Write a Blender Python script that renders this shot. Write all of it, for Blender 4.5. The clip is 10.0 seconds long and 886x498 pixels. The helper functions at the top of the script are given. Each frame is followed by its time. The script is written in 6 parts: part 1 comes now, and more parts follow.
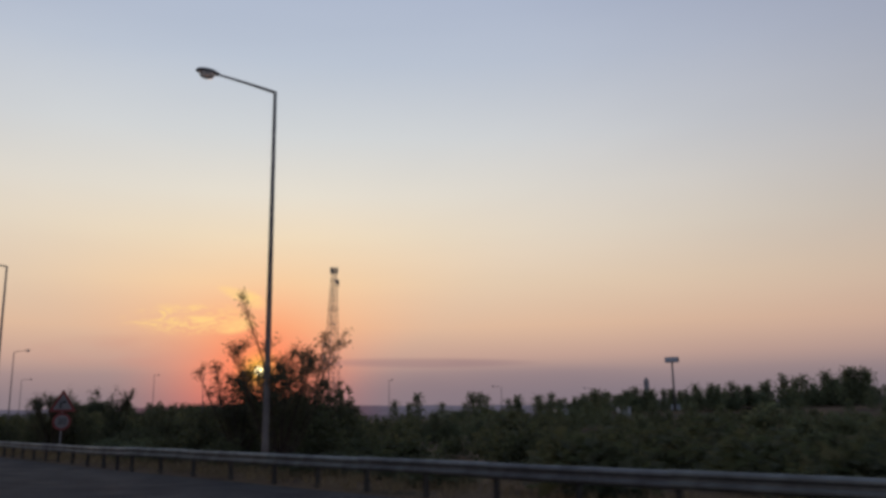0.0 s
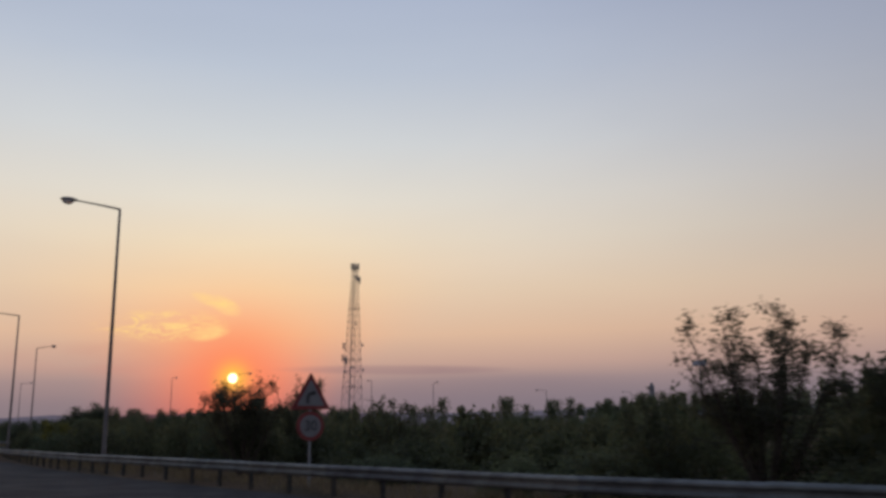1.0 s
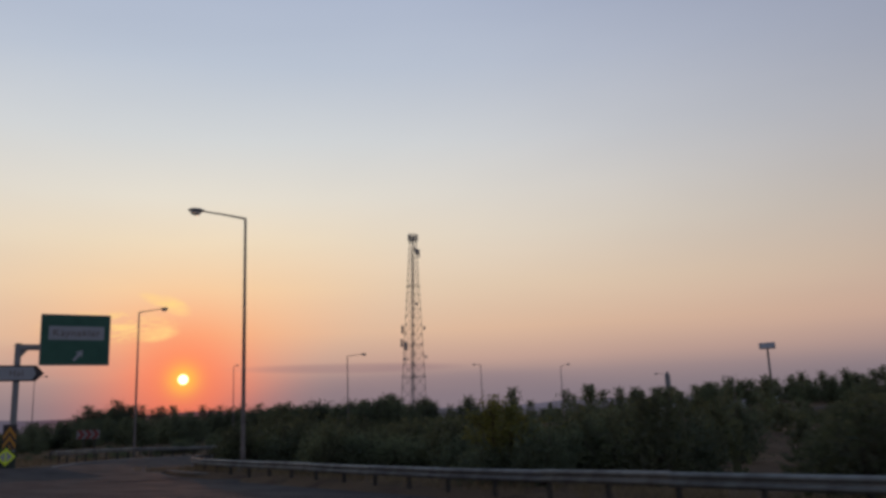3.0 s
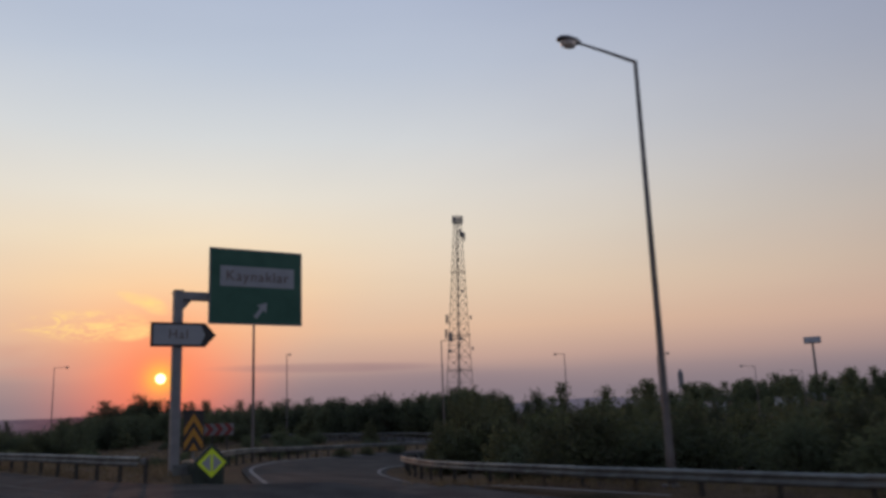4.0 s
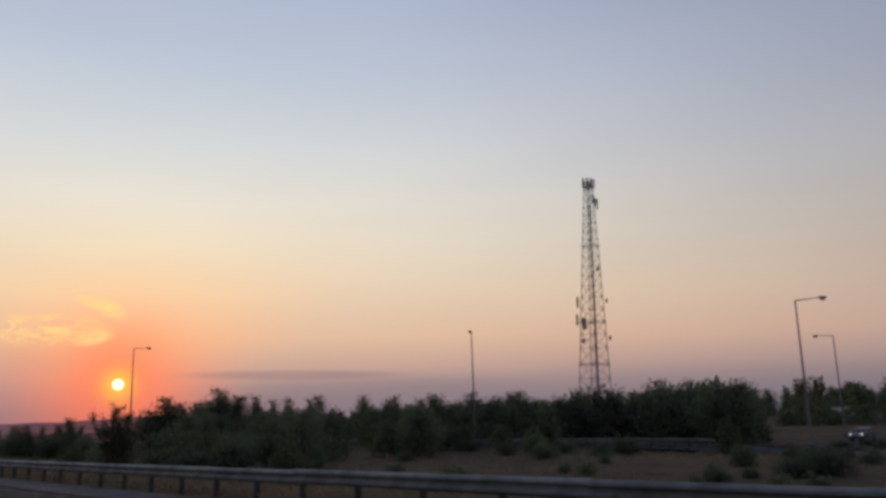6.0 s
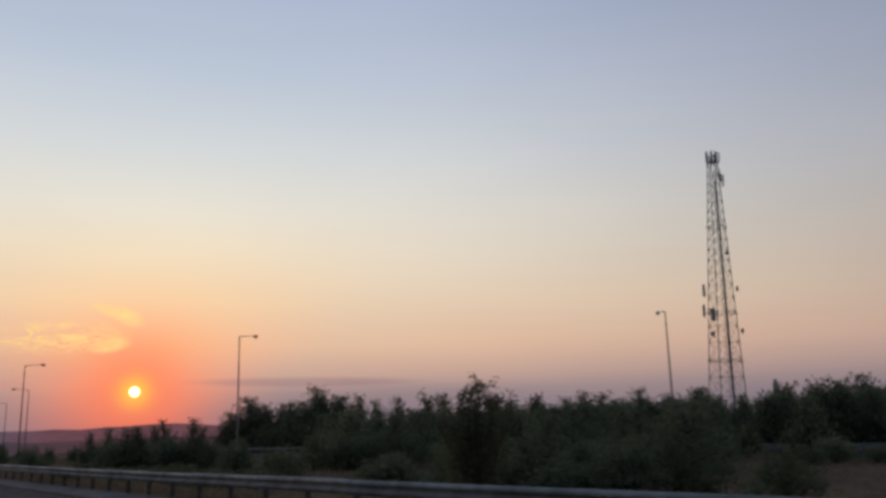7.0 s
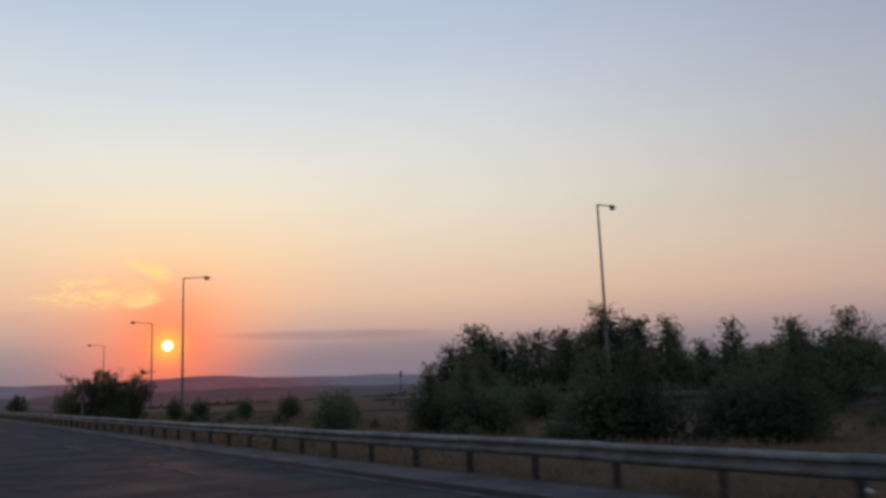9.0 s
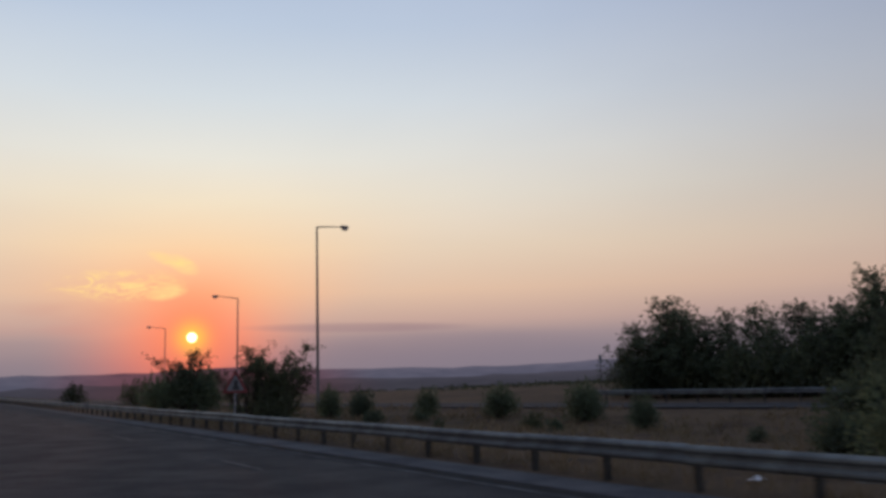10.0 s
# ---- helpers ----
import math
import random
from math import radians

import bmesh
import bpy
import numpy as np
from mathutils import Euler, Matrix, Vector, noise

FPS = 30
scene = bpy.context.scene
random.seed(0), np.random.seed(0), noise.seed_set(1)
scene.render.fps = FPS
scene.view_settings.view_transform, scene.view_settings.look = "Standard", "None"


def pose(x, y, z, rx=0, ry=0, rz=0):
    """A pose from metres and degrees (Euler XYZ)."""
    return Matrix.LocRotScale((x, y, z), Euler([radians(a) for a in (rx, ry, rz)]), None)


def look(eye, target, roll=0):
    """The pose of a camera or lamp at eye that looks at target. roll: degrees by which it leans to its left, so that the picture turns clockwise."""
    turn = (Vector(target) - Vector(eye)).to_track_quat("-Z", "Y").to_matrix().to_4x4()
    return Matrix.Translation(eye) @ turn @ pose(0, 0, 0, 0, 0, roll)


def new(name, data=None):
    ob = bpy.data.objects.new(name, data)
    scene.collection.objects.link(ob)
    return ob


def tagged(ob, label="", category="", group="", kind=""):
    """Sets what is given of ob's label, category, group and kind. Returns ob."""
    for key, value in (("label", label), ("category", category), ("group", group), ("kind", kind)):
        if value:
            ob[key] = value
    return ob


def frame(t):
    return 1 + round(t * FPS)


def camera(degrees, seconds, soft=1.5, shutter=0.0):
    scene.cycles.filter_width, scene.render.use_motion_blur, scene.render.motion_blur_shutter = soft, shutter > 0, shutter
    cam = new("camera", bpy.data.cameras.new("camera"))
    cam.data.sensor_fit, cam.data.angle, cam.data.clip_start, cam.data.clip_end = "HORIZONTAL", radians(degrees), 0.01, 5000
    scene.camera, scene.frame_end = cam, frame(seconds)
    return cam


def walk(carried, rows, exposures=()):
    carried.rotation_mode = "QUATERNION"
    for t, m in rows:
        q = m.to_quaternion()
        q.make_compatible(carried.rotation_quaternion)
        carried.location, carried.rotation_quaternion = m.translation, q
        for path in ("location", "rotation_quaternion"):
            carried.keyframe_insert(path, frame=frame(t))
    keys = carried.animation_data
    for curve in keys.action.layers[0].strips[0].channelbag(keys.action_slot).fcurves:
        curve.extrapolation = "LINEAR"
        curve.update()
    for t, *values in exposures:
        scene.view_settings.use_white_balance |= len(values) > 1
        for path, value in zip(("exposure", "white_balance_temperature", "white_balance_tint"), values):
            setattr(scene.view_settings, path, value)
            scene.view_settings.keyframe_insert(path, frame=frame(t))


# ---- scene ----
# A motorway at sunset, driven past an exit with its loop ramp. y runs along the carriageway, x to its right.
cam = camera(56.36, 10.0, soft=3.3, shutter=0.12)
PATH = [
    (0, (13.491, -94.730, 1.600), (34.646, -61.712, 9.491), -0.79),
    (0.5, (11.152, -82.942, 1.600), (32.750, -50.270, 9.726), -0.56),
    (1, (9.040, -71.266, 1.600), (31.139, -38.949, 9.799), -0.94),
    (1.5, (7.127, -59.614, 1.600), (29.669, -27.582, 9.715), -1.71),
    (2, (5.390, -47.917, 1.600), (28.252, -16.112, 9.710), -1.67),
    (2.2, (4.742, -43.215, 1.600), (27.784, -11.505, 9.573), -1.42),
    (3.3, (1.613, -17.011, 1.600), (25.872, 13.777, 9.573), -2.31),
    (3.5, (1.122, -12.178, 1.600), (25.525, 18.514, 9.504), -2.18),
    (4, (0.000, 0.000, 1.600), (24.723, 30.424, 9.547), -2.14),
    (4.5, (-0.968, 12.303, 1.600), (24.111, 42.344, 9.883), -1.68),
    (5, (-1.775, 24.715, 1.600), (23.458, 54.566, 10.095), -1.64),
    (5.5, (-2.415, 37.211, 1.600), (23.113, 66.833, 10.017), -1.51),
    (5.7, (-2.622, 42.227, 1.600), (23.102, 71.717, 9.885), -1.55),
    (6.8, (-3.240, 69.905, 1.600), (23.100, 98.776, 10.125), -1.89),
    (7, (-3.255, 74.940, 1.600), (22.159, 104.596, 10.241), -1.69),
    (7.2, (-3.240, 79.973, 1.600), (21.897, 109.988, 9.803), -2.14),
    (7.4, (-3.193, 85.002, 1.600), (22.318, 114.943, 8.863), -2.62),
    (7.5, (-3.158, 87.515, 1.600), (22.826, 117.141, 8.465), -3.32),
    (7.6, (-3.116, 90.026, 1.600), (23.138, 119.519, 7.994), -2.80),
    (7.8, (-3.009, 95.045, 1.600), (25.132, 123.058, 6.439), -2.55),
    (8, (-2.871, 100.059, 1.600), (26.198, 127.224, 5.727), -2.50),
    (8.2, (-2.704, 105.066, 1.600), (27.014, 131.484, 5.950), -2.25),
    (8.4, (-2.507, 110.068, 1.600), (26.066, 137.629, 6.600), -2.09),
    (8.5, (-2.398, 112.566, 1.600), (24.801, 141.349, 7.236), -2.03),
    (8.6, (-2.282, 115.064, 1.600), (24.208, 144.473, 7.379), -2.08),
    (8.8, (-2.029, 120.055, 1.600), (23.213, 150.466, 7.985), -2.16),
    (9, (-1.750, 125.043, 1.600), (22.931, 155.868, 7.980), -2.28),
    (9.5, (-0.942, 137.509, 1.600), (23.129, 168.792, 8.075), -1.87),
    (10, (-0.000, 150.000, 1.600), (23.848, 181.523, 7.729), -1.72),
]
walk(cam, [(t, look(eye, target, roll)) for t, eye, target, roll in PATH],
     exposures=[(0.0, 0.0, 6500, 10), (3.5, 0.0, 6500, 10), (4.0, 0.05, 6500, 10), (4.5, 0.12, 6550, 10), (5.0, 0.19, 6600, 10), (5.5, 0.07, 6550, 10), (7.0, 0.06, 6450, 9), (8.0, 0.17, 6300, 8), (9.0, 0.12, 6250, 8), (10.0, 0.1, 6150, 8)])

# ---- sky, sun ----
SUN_AZ = radians(20.10)      # clockwise from +y
SUN_EL = radians(3.08)
sun_way = Vector((math.sin(SUN_AZ) * math.cos(SUN_EL), math.cos(SUN_AZ) * math.cos(SUN_EL), math.sin(SUN_EL)))


def lin(r, g, b):
    """Linear colour from 0..255 display values."""
    return tuple((c / 255 / 12.92) if c / 255 <= 0.04045 else ((c / 255 + 0.055) / 1.055) ** 2.4 for c in (r, g, b)) + (1.0,)


class Nodes:
    """A short hand for node trees."""

    def __init__(self, tree):
        self.tree = tree
        tree.nodes.clear()

    def add(self, kind, **values):
        n = self.tree.nodes.new(kind)
        for k, v in values.items():
            setattr(n, k, v)
        return n

    def link(self, a, b):
        self.tree.links.new(a, b)

    def put(self, socket, v):
        if isinstance(v, bpy.types.NodeSocket):
            self.link(v, socket)
        else:
            socket.default_value = v

    def math(self, op, a, b=0.0, c=0.0, clamp=False):
        n = self.add("ShaderNodeMath", operation=op, use_clamp=clamp)
        for s, v in zip(n.inputs, (a, b, c)):
            self.put(s, v)
        return n.outputs[0]

    def dot(self, a, v):
        n = self.add("ShaderNodeVectorMath", operation="DOT_PRODUCT")
        self.put(n.inputs[0], a)
        n.inputs[1].default_value = v
        return n.outputs["Value"]

    def smooth(self, x, lo, hi, a=0.0, b=1.0):
        n = self.add("ShaderNodeMapRange", interpolation_type="SMOOTHSTEP")
        self.put(n.inputs[0], x)
        for s, v in zip(n.inputs[1:5], (lo, hi, a, b)):
            s.default_value = v
        return n.outputs[0]

    def mix(self, f, a, b, blend="MIX"):
        n = self.add("ShaderNodeMix", data_type="RGBA", blend_type=blend)
        for s, v in zip((n.inputs[0], n.inputs[6], n.inputs[7]), (f, a, b)):
            self.put(s, v)
        return n.outputs[2]

    def ramp(self, f, stops):
        n = self.add("ShaderNodeValToRGB")
        e = n.color_ramp.elements
        while len(e) < len(stops):
            e.new(0.5)
        for el, (pos, col) in zip(e, stops):
            el.position, el.color = pos, col
        self.put(n.inputs[0], f)
        return n.outputs[0]

    def noise(self, vec, scale, detail=4.0, rough=0.55, distort=0.0):
        n = self.add("ShaderNodeTexNoise")
        if vec is not None:
            self.link(vec, n.inputs["Vector"])
        n.inputs["Scale"].default_value, n.inputs["Detail"].default_value = scale, detail
        n.inputs["Roughness"].default_value, n.inputs["Distortion"].default_value = rough, distort
        return n.outputs["Fac"]


def make_sky():
    world = bpy.data.worlds.new("evening_sky")
    scene.world = world
    world.use_nodes = True
    k = Nodes(world.node_tree)
    d = k.add("ShaderNodeTexCoord").outputs["Generated"]
    deg = 180 / math.pi
    el = k.math("MULTIPLY", k.math("ARCSINE", k.dot(d, (0, 0, 1))), deg)
    ahead = k.dot(d, (math.sin(SUN_AZ), math.cos(SUN_AZ), 0))
    right = k.dot(d, (math.cos(SUN_AZ), -math.sin(SUN_AZ), 0))
    az = k.math("MULTIPLY", k.math("ARCTAN2", right, ahead), deg)
    ang = k.math("MULTIPLY", k.math("ARCCOSINE", k.math("MINIMUM", k.dot(d, tuple(sun_way)), 1.0)), deg)
    far = k.math("ABSOLUTE", az)
    h = k.math("DIVIDE", k.math("ADD", el, 2.0), 62.0, clamp=True)

    def stops(rows):
        return [((e + 2) / 62, lin(*c)) for e, c in rows]

    toward = k.ramp(h, stops([(-2, (150, 92, 98)), (0, (174, 106, 108)), (1.5, (210, 124, 112)), (3.5, (240, 150, 120)), (6, (246, 179, 134)),
                              (9, (244, 206, 164)), (12, (238, 219, 190)), (15, (228, 222, 209)), (19, (210, 214, 216)), (24, (188, 198, 213)),
                              (32, (165, 177, 203)), (60, (138, 156, 192))]))
    aside = k.ramp(h, stops([(-2, (120, 111, 121)), (0, (132, 121, 130)), (1.5, (140, 126, 133)), (2.8, (160, 139, 140)), (3.9, (194, 161, 149)),
                             (6.0, (222, 186, 159)), (9.0, (228, 204, 178)), (12.5, (227, 215, 198)), (15.5, (221, 216, 208)), (19, (208, 210, 213)),
                             (24, (187, 194, 209)), (31, (161, 171, 197)), (60, (136, 153, 190))]))
    across = k.ramp(h, stops([(-2, (96, 94, 107)), (0, (106, 103, 116)), (2.2, (132, 120, 128)), (3.4, (163, 140, 138)), (5.3, (190, 159, 146)), (8.5, (184, 165, 154)), (13, (172, 165, 164)),
                              (17, (162, 163, 173)), (22, (146, 152, 171)), (29, (132, 141, 166)), (60, (126, 143, 180))]))
    away = k.ramp(h, stops([(-2, (100, 98, 116)), (0, (110, 106, 124)), (4, (158, 136, 144)), (10, (166, 158, 168)), (20, (158, 164, 182)),
                            (40, (146, 160, 187)), (60, (138, 155, 190))]))
    # the warm sector round the sun widens with height
    sector = k.math("DIVIDE", far, k.math("ADD", 1.0, k.math("MULTIPLY", k.math("MAXIMUM", k.math("SUBTRACT", el, 4.0), 0.0), 0.16)))
    col = k.mix(k.smooth(sector, 0.0, 10), toward, aside)
    col = k.mix(k.smooth(far, 14, 66), col, across)
    col = k.mix(k.smooth(far, 75, 150), col, away)
    # red haze round the sun
    glow = k.math("POWER", 2.718, k.math("MULTIPLY", k.math("POWER", k.math("DIVIDE", ang, 3.5), 2.0), -1.0))
    col = k.mix(k.math("MULTIPLY", glow, 0.74), col, lin(255, 122, 88))
    # thin veils of cirrus above the sun, lit orange
    flat = k.add("ShaderNodeCombineXYZ")
    k.link(az, flat.inputs[0]), k.link(el, flat.inputs[1])
    squash = k.add("ShaderNodeVectorMath", operation="MULTIPLY")
    k.link(flat.outputs[0], squash.inputs[0])
    squash.inputs[1].default_value = (0.3, 1.0, 1.0)

    def patch(a0, e0, wa, we, tilt=0.0):
        u = k.math("DIVIDE", k.math("SUBTRACT", az, a0), wa)
        v = k.math("DIVIDE", k.math("SUBTRACT", el, k.math("ADD", e0, k.math("MULTIPLY", k.math("SUBTRACT", az, a0), tilt))), we)
        r = k.math("ADD", k.math("MULTIPLY", u, u), k.math("MULTIPLY", v, v))
        return k.smooth(r, 0.0, 1.0, 1.0, 0.0)

    wisps = k.smooth(k.noise(squash.outputs[0], 1.9, 7.0, 0.66, 1.8), 0.4, 0.64)
    fleece = k.math("ADD", 0.55, k.math("MULTIPLY", wisps, 0.45))
    wedge = k.math("MAXIMUM", patch(-0.7, 7.9, 1.3, 0.7, -0.34), k.math("MULTIPLY", patch(-1.6, 8.2, 1.5, 0.5, -0.3), 0.85))
    lower = k.math("MAXIMUM", patch(-1.7, 6.05, 1.6, 0.62, 0.14), k.math("MULTIPLY", k.math("MULTIPLY", patch(-4.6, 6.5, 4.8, 1.25, 0.03), wisps), 0.95))
    cirrus = k.math("MAXIMUM", k.math("MULTIPLY", wedge, fleece), k.math("MULTIPLY", lower, fleece))
    col = k.mix(k.math("MULTIPLY", cirrus, 0.98), col, lin(255, 214, 140))
    # a dull bank of haze low on the right, and one under the cirrus
    soft_n = k.smooth(k.noise(squash.outputs[0], 0.35, 3.0, 0.5, 0.3), 0.25, 0.75)
    streak = k.math("MULTIPLY", patch(11.0, 3.55, 9.0, 0.42, -0.012), k.math("ADD", 0.6, k.math("MULTIPLY", soft_n, 0.4)))
    low = k.math("MULTIPLY", patch(17.0, 1.1, 16.0, 2.6), k.math("ADD", 0.42, k.math("MULTIPLY", soft_n, 0.25)))
    col = k.mix(low, col, lin(132, 120, 131))
    col = k.mix(k.math("MULTIPLY", streak, 0.6), col, lin(130, 108, 122))
    bank = k.math("MULTIPLY", patch(-8.5, 4.3, 6.5, 1.3), 0.5)
    col = k.mix(k.math("MULTIPLY", bank, soft_n), col, lin(196, 128, 122))
    # slow unevenness of the high haze
    veil = k.noise(squash.outputs[0], 0.09, 4.0, 0.5, 0.4)
    col = k.mix(1.0, col, k.ramp(veil, [(0.3, (0.955, 0.96, 0.97, 1)), (0.7, (1.035, 1.03, 1.02, 1))]), "MULTIPLY")
    # the disc and its bright rim
    rim = k.math("POWER", 2.718, k.math("MULTIPLY", k.math("POWER", k.math("DIVIDE", ang, 0.95), 2.0), -1.0))
    col = k.mix(k.math("MULTIPLY", rim, 0.92), col, lin(255, 200, 78))
    disc = k.smooth(ang, 0.16, 0.4, 1.0, 0.0)
    col = k.mix(disc, col, (4.0, 3.3, 1.7, 1.0))
    # a real sky's scattering lies under it all
    sky = k.add("ShaderNodeTexSky", sky_type="NISHITA", sun_disc=False, sun_elevation=SUN_EL, sun_rotation=SUN_AZ,
                air_density=1.4, dust_density=3.0, ozone_density=1.5)
    b1, b2 = k.add("ShaderNodeBackground"), k.add("ShaderNodeBackground")
    k.link(sky.outputs[0], b1.inputs[0])
    b1.inputs[1].default_value = 0.003
    k.link(col, b2.inputs[0])
    b2.inputs[1].default_value = 0.97
    both, out = k.add("ShaderNodeAddShader"), k.add("ShaderNodeOutputWorld")
    k.link(b1.outputs[0], both.inputs[0]), k.link(b2.outputs[0], both.inputs[1])
    k.link(both.outputs[0], out.inputs[0])


make_sky()
sun = new("sun", bpy.data.lights.new("sun", "SUN"))
sun.data.energy, sun.data.angle, sun.data.color = 0.2, radians(0.6), (1.0, 0.42, 0.2)
sun.matrix_world = look(sun_way * 100, (0, 0, 0))


# ---- materials ----
def material(name, base, rough=0.8, metal=0.0, vary=0.25, scale=3.0, fine=40.0, bump=0.15, tint=None, per_thing=0.0, transmit=0.0, emit=None, shine=0.5):
    """A surface with grain at two scales. tint: a second colour for the coarse patches. per_thing: brightness change from object to object."""
    m = bpy.data.materials.new(name)
    m.use_nodes = True
    k = Nodes(m.node_tree)
    p, out = k.add("ShaderNodeBsdfPrincipled"), k.add("ShaderNodeOutputMaterial")
    k.link(p.outputs[0], out.inputs[0])
    pos = k.add("ShaderNodeTexCoord").outputs["Object"]
    coarse, grain = k.noise(pos, scale, 5.0, 0.6, 0.2), k.noise(pos, fine, 3.0, 0.6)
    col = k.mix(k.smooth(coarse, 0.35, 0.68), (*base, 1), (*(tint or [c * (1 - vary) for c in base]), 1))
    col = k.mix(1.0, col, k.ramp(grain, [(0.25, (1 - vary, 1 - vary, 1 - vary, 1)), (0.75, (1 + vary * 0.6,) * 3 + (1,))]), "MULTIPLY")
    if per_thing:
        rnd = k.add("ShaderNodeObjectInfo").outputs["Random"]
        lo, hi = 1 - per_thing, 1 + per_thing
        col = k.mix(1.0, col, k.ramp(rnd, [(0, (lo, lo, lo, 1)), (0.5, (1, 1 + per_thing * 0.3, 1, 1)), (1, (hi, hi * 0.96, hi * 0.85, 1))]), "MULTIPLY")
    k.link(col, p.inputs["Base Color"])
    p.inputs["Metallic"].default_value = metal
    p.inputs["Specular IOR Level"].default_value = shine
    k.put(p.inputs["Roughness"], k.smooth(coarse, 0.3, 0.7, max(rough - 0.1, 0.02), min(rough + 0.1, 1)))
    if transmit:
        p.inputs["Transmission Weight"].default_value = transmit
    if emit:
        p.inputs["Emission Color"].default_value = (*emit[0], 1)
        p.inputs["Emission Strength"].default_value = emit[1]
    if bump:
        b = k.add("ShaderNodeBump")
        b.inputs["Strength"].default_value, b.inputs["Distance"].default_value = bump, 0.02
        k.link(grain, b.inputs["Height"])
        k.link(b.outputs[0], p.inputs["Normal"])
    return m


def leaf_material(name, base, tint, glow_tint, scale=1.0, per_thing=0.25):
    """Foliage: dull on top, with light shining through."""
    m = bpy.data.materials.new(name)
    m.use_nodes = True
    k = Nodes(m.node_tree)
    pos = k.add("ShaderNodeTexCoord").outputs["Object"]
    col = k.mix(k.smooth(k.noise(pos, scale, 4.0, 0.6), 0.35, 0.66), (*base, 1), (*tint, 1))
    isle = k.add("ShaderNodeNewGeometry").outputs["Random Per Island"]
    col = k.mix(1.0, col, k.ramp(isle, [(0, (0.82, 0.84, 0.8, 1)), (1, (1.17, 1.15, 1.1, 1))]), "MULTIPLY")
    rnd = k.add("ShaderNodeObjectInfo").outputs["Random"]
    lo, hi = 1 - per_thing, 1 + per_thing
    col = k.mix(1.0, col, k.ramp(rnd, [(0, (lo, lo, lo, 1)), (0.5, (1, 1, 0.94, 1)), (1, (hi, hi * 0.97, hi * 0.85, 1))]), "MULTIPLY")
    df, tr, gl, add, mixer, out = (k.add("ShaderNode" + n) for n in ("BsdfDiffuse", "BsdfTranslucent", "BsdfGlossy", "AddShader", "MixShader", "OutputMaterial"))
    k.link(col, df.inputs[0])
    k.link(k.mix(1.0, col, (*glow_tint, 1), "MULTIPLY"), tr.inputs[0])
    gl.inputs["Roughness"].default_value = 0.6
    k.link(df.outputs[0], add.inputs[0]), k.link(tr.outputs[0], add.inputs[1])
    mixer.inputs[0].default_value = 0.008
    k.link(add.outputs[0], mixer.inputs[1]), k.link(gl.outputs[0], mixer.inputs[2])
    k.link(mixer.outputs[0], out.inputs[0])
    return m


ASPHALT = material("asphalt", (0.03, 0.029, 0.031), 0.9, vary=0.25, scale=0.6, fine=55, bump=0.35, tint=(0.023, 0.0225, 0.024), shine=0.15)
SHOULDER = material("shoulder_asphalt", (0.078, 0.08, 0.086), 0.92, vary=0.22, scale=0.8, fine=50, bump=0.4, tint=(0.05, 0.052, 0.058), shine=0.15)
SEAL = material("bitumen_seal", (0.018, 0.018, 0.019), 0.95, vary=0.3, scale=1.5, fine=30, shine=0.1)
RAMP_PAINT = material("ramp_line_paint", (0.24, 0.235, 0.23), 0.95, vary=0.3, scale=1.2, fine=30, tint=(0.15, 0.147, 0.145), shine=0.1)
PAINT = material("road_paint", (0.1, 0.1, 0.099), 0.95, vary=0.5, scale=0.9, fine=30, tint=(0.04, 0.04, 0.041), shine=0.1)
STEEL = material("galvanised_steel", (0.15, 0.158, 0.16), 0.62, metal=0.35, vary=0.28, scale=1.6, fine=35, bump=0.06, tint=(0.095, 0.098, 0.1), per_thing=0.18)
POST = material("weathered_steel_post", (0.045, 0.041, 0.038), 0.85, metal=0.1, vary=0.3, scale=4, fine=40, per_thing=0.25)
POLE = material("painted_pole_grey", (0.13, 0.12, 0.115), 0.6, metal=0.2, vary=0.2, scale=1.5, fine=40, bump=0.05)
SIGN_POLE = material("sign_pole_grey", (0.2, 0.21, 0.22), 0.55, metal=0.3, vary=0.15, scale=2, fine=40, bump=0.05)
LAMP_BODY = material("lamp_housing_grey", (0.12, 0.12, 0.125), 0.5, vary=0.15)
LAMP_BOWL = material("lamp_bowl_clear", (0.75, 0.73, 0.7), 0.25, vary=0.08, transmit=0.35, bump=0)
GREEN = material("sign_green", (0.006, 0.085, 0.055), 0.5, vary=0.16, scale=1.2, fine=25, bump=0.02)
WHITE = material("sign_white", (0.27, 0.295, 0.32), 0.5, vary=0.08, scale=2, fine=25, bump=0.02)
DUSTY = material("dusty_white", (0.16, 0.16, 0.165), 0.7, vary=0.15, scale=2, fine=20, bump=0.02)
DUSTY_RED = material("faded_red", (0.17, 0.025, 0.022), 0.7, vary=0.15, scale=2, fine=20, bump=0.02)
DARK = material("sign_black", (0.02, 0.02, 0.022), 0.5, vary=0.15, bump=0.02)
LETTER = material("sign_letter", (0.11, 0.07, 0.065), 0.5, vary=0.1, bump=0.0)
RED = material("sign_red", (0.36, 0.035, 0.03), 0.5, vary=0.12, bump=0.02)
AMBER = material("sign_amber", (0.4, 0.19, 0.018), 0.5, vary=0.12, bump=0.02)
LIME = material("sign_fluorescent_yellow", (0.62, 0.8, 0.03), 0.45, vary=0.08, bump=0.02)
BOX_GREEN = material("cushion_dark_green", (0.014, 0.03, 0.024), 0.6, vary=0.2)
TOWER = material("tower_steel", (0.2, 0.192, 0.19), 0.6, metal=0.3, vary=0.2, scale=1.0, fine=20, bump=0)
ANTENNA = material("antenna_grey", (0.2, 0.205, 0.22), 0.6, vary=0.15, bump=0)
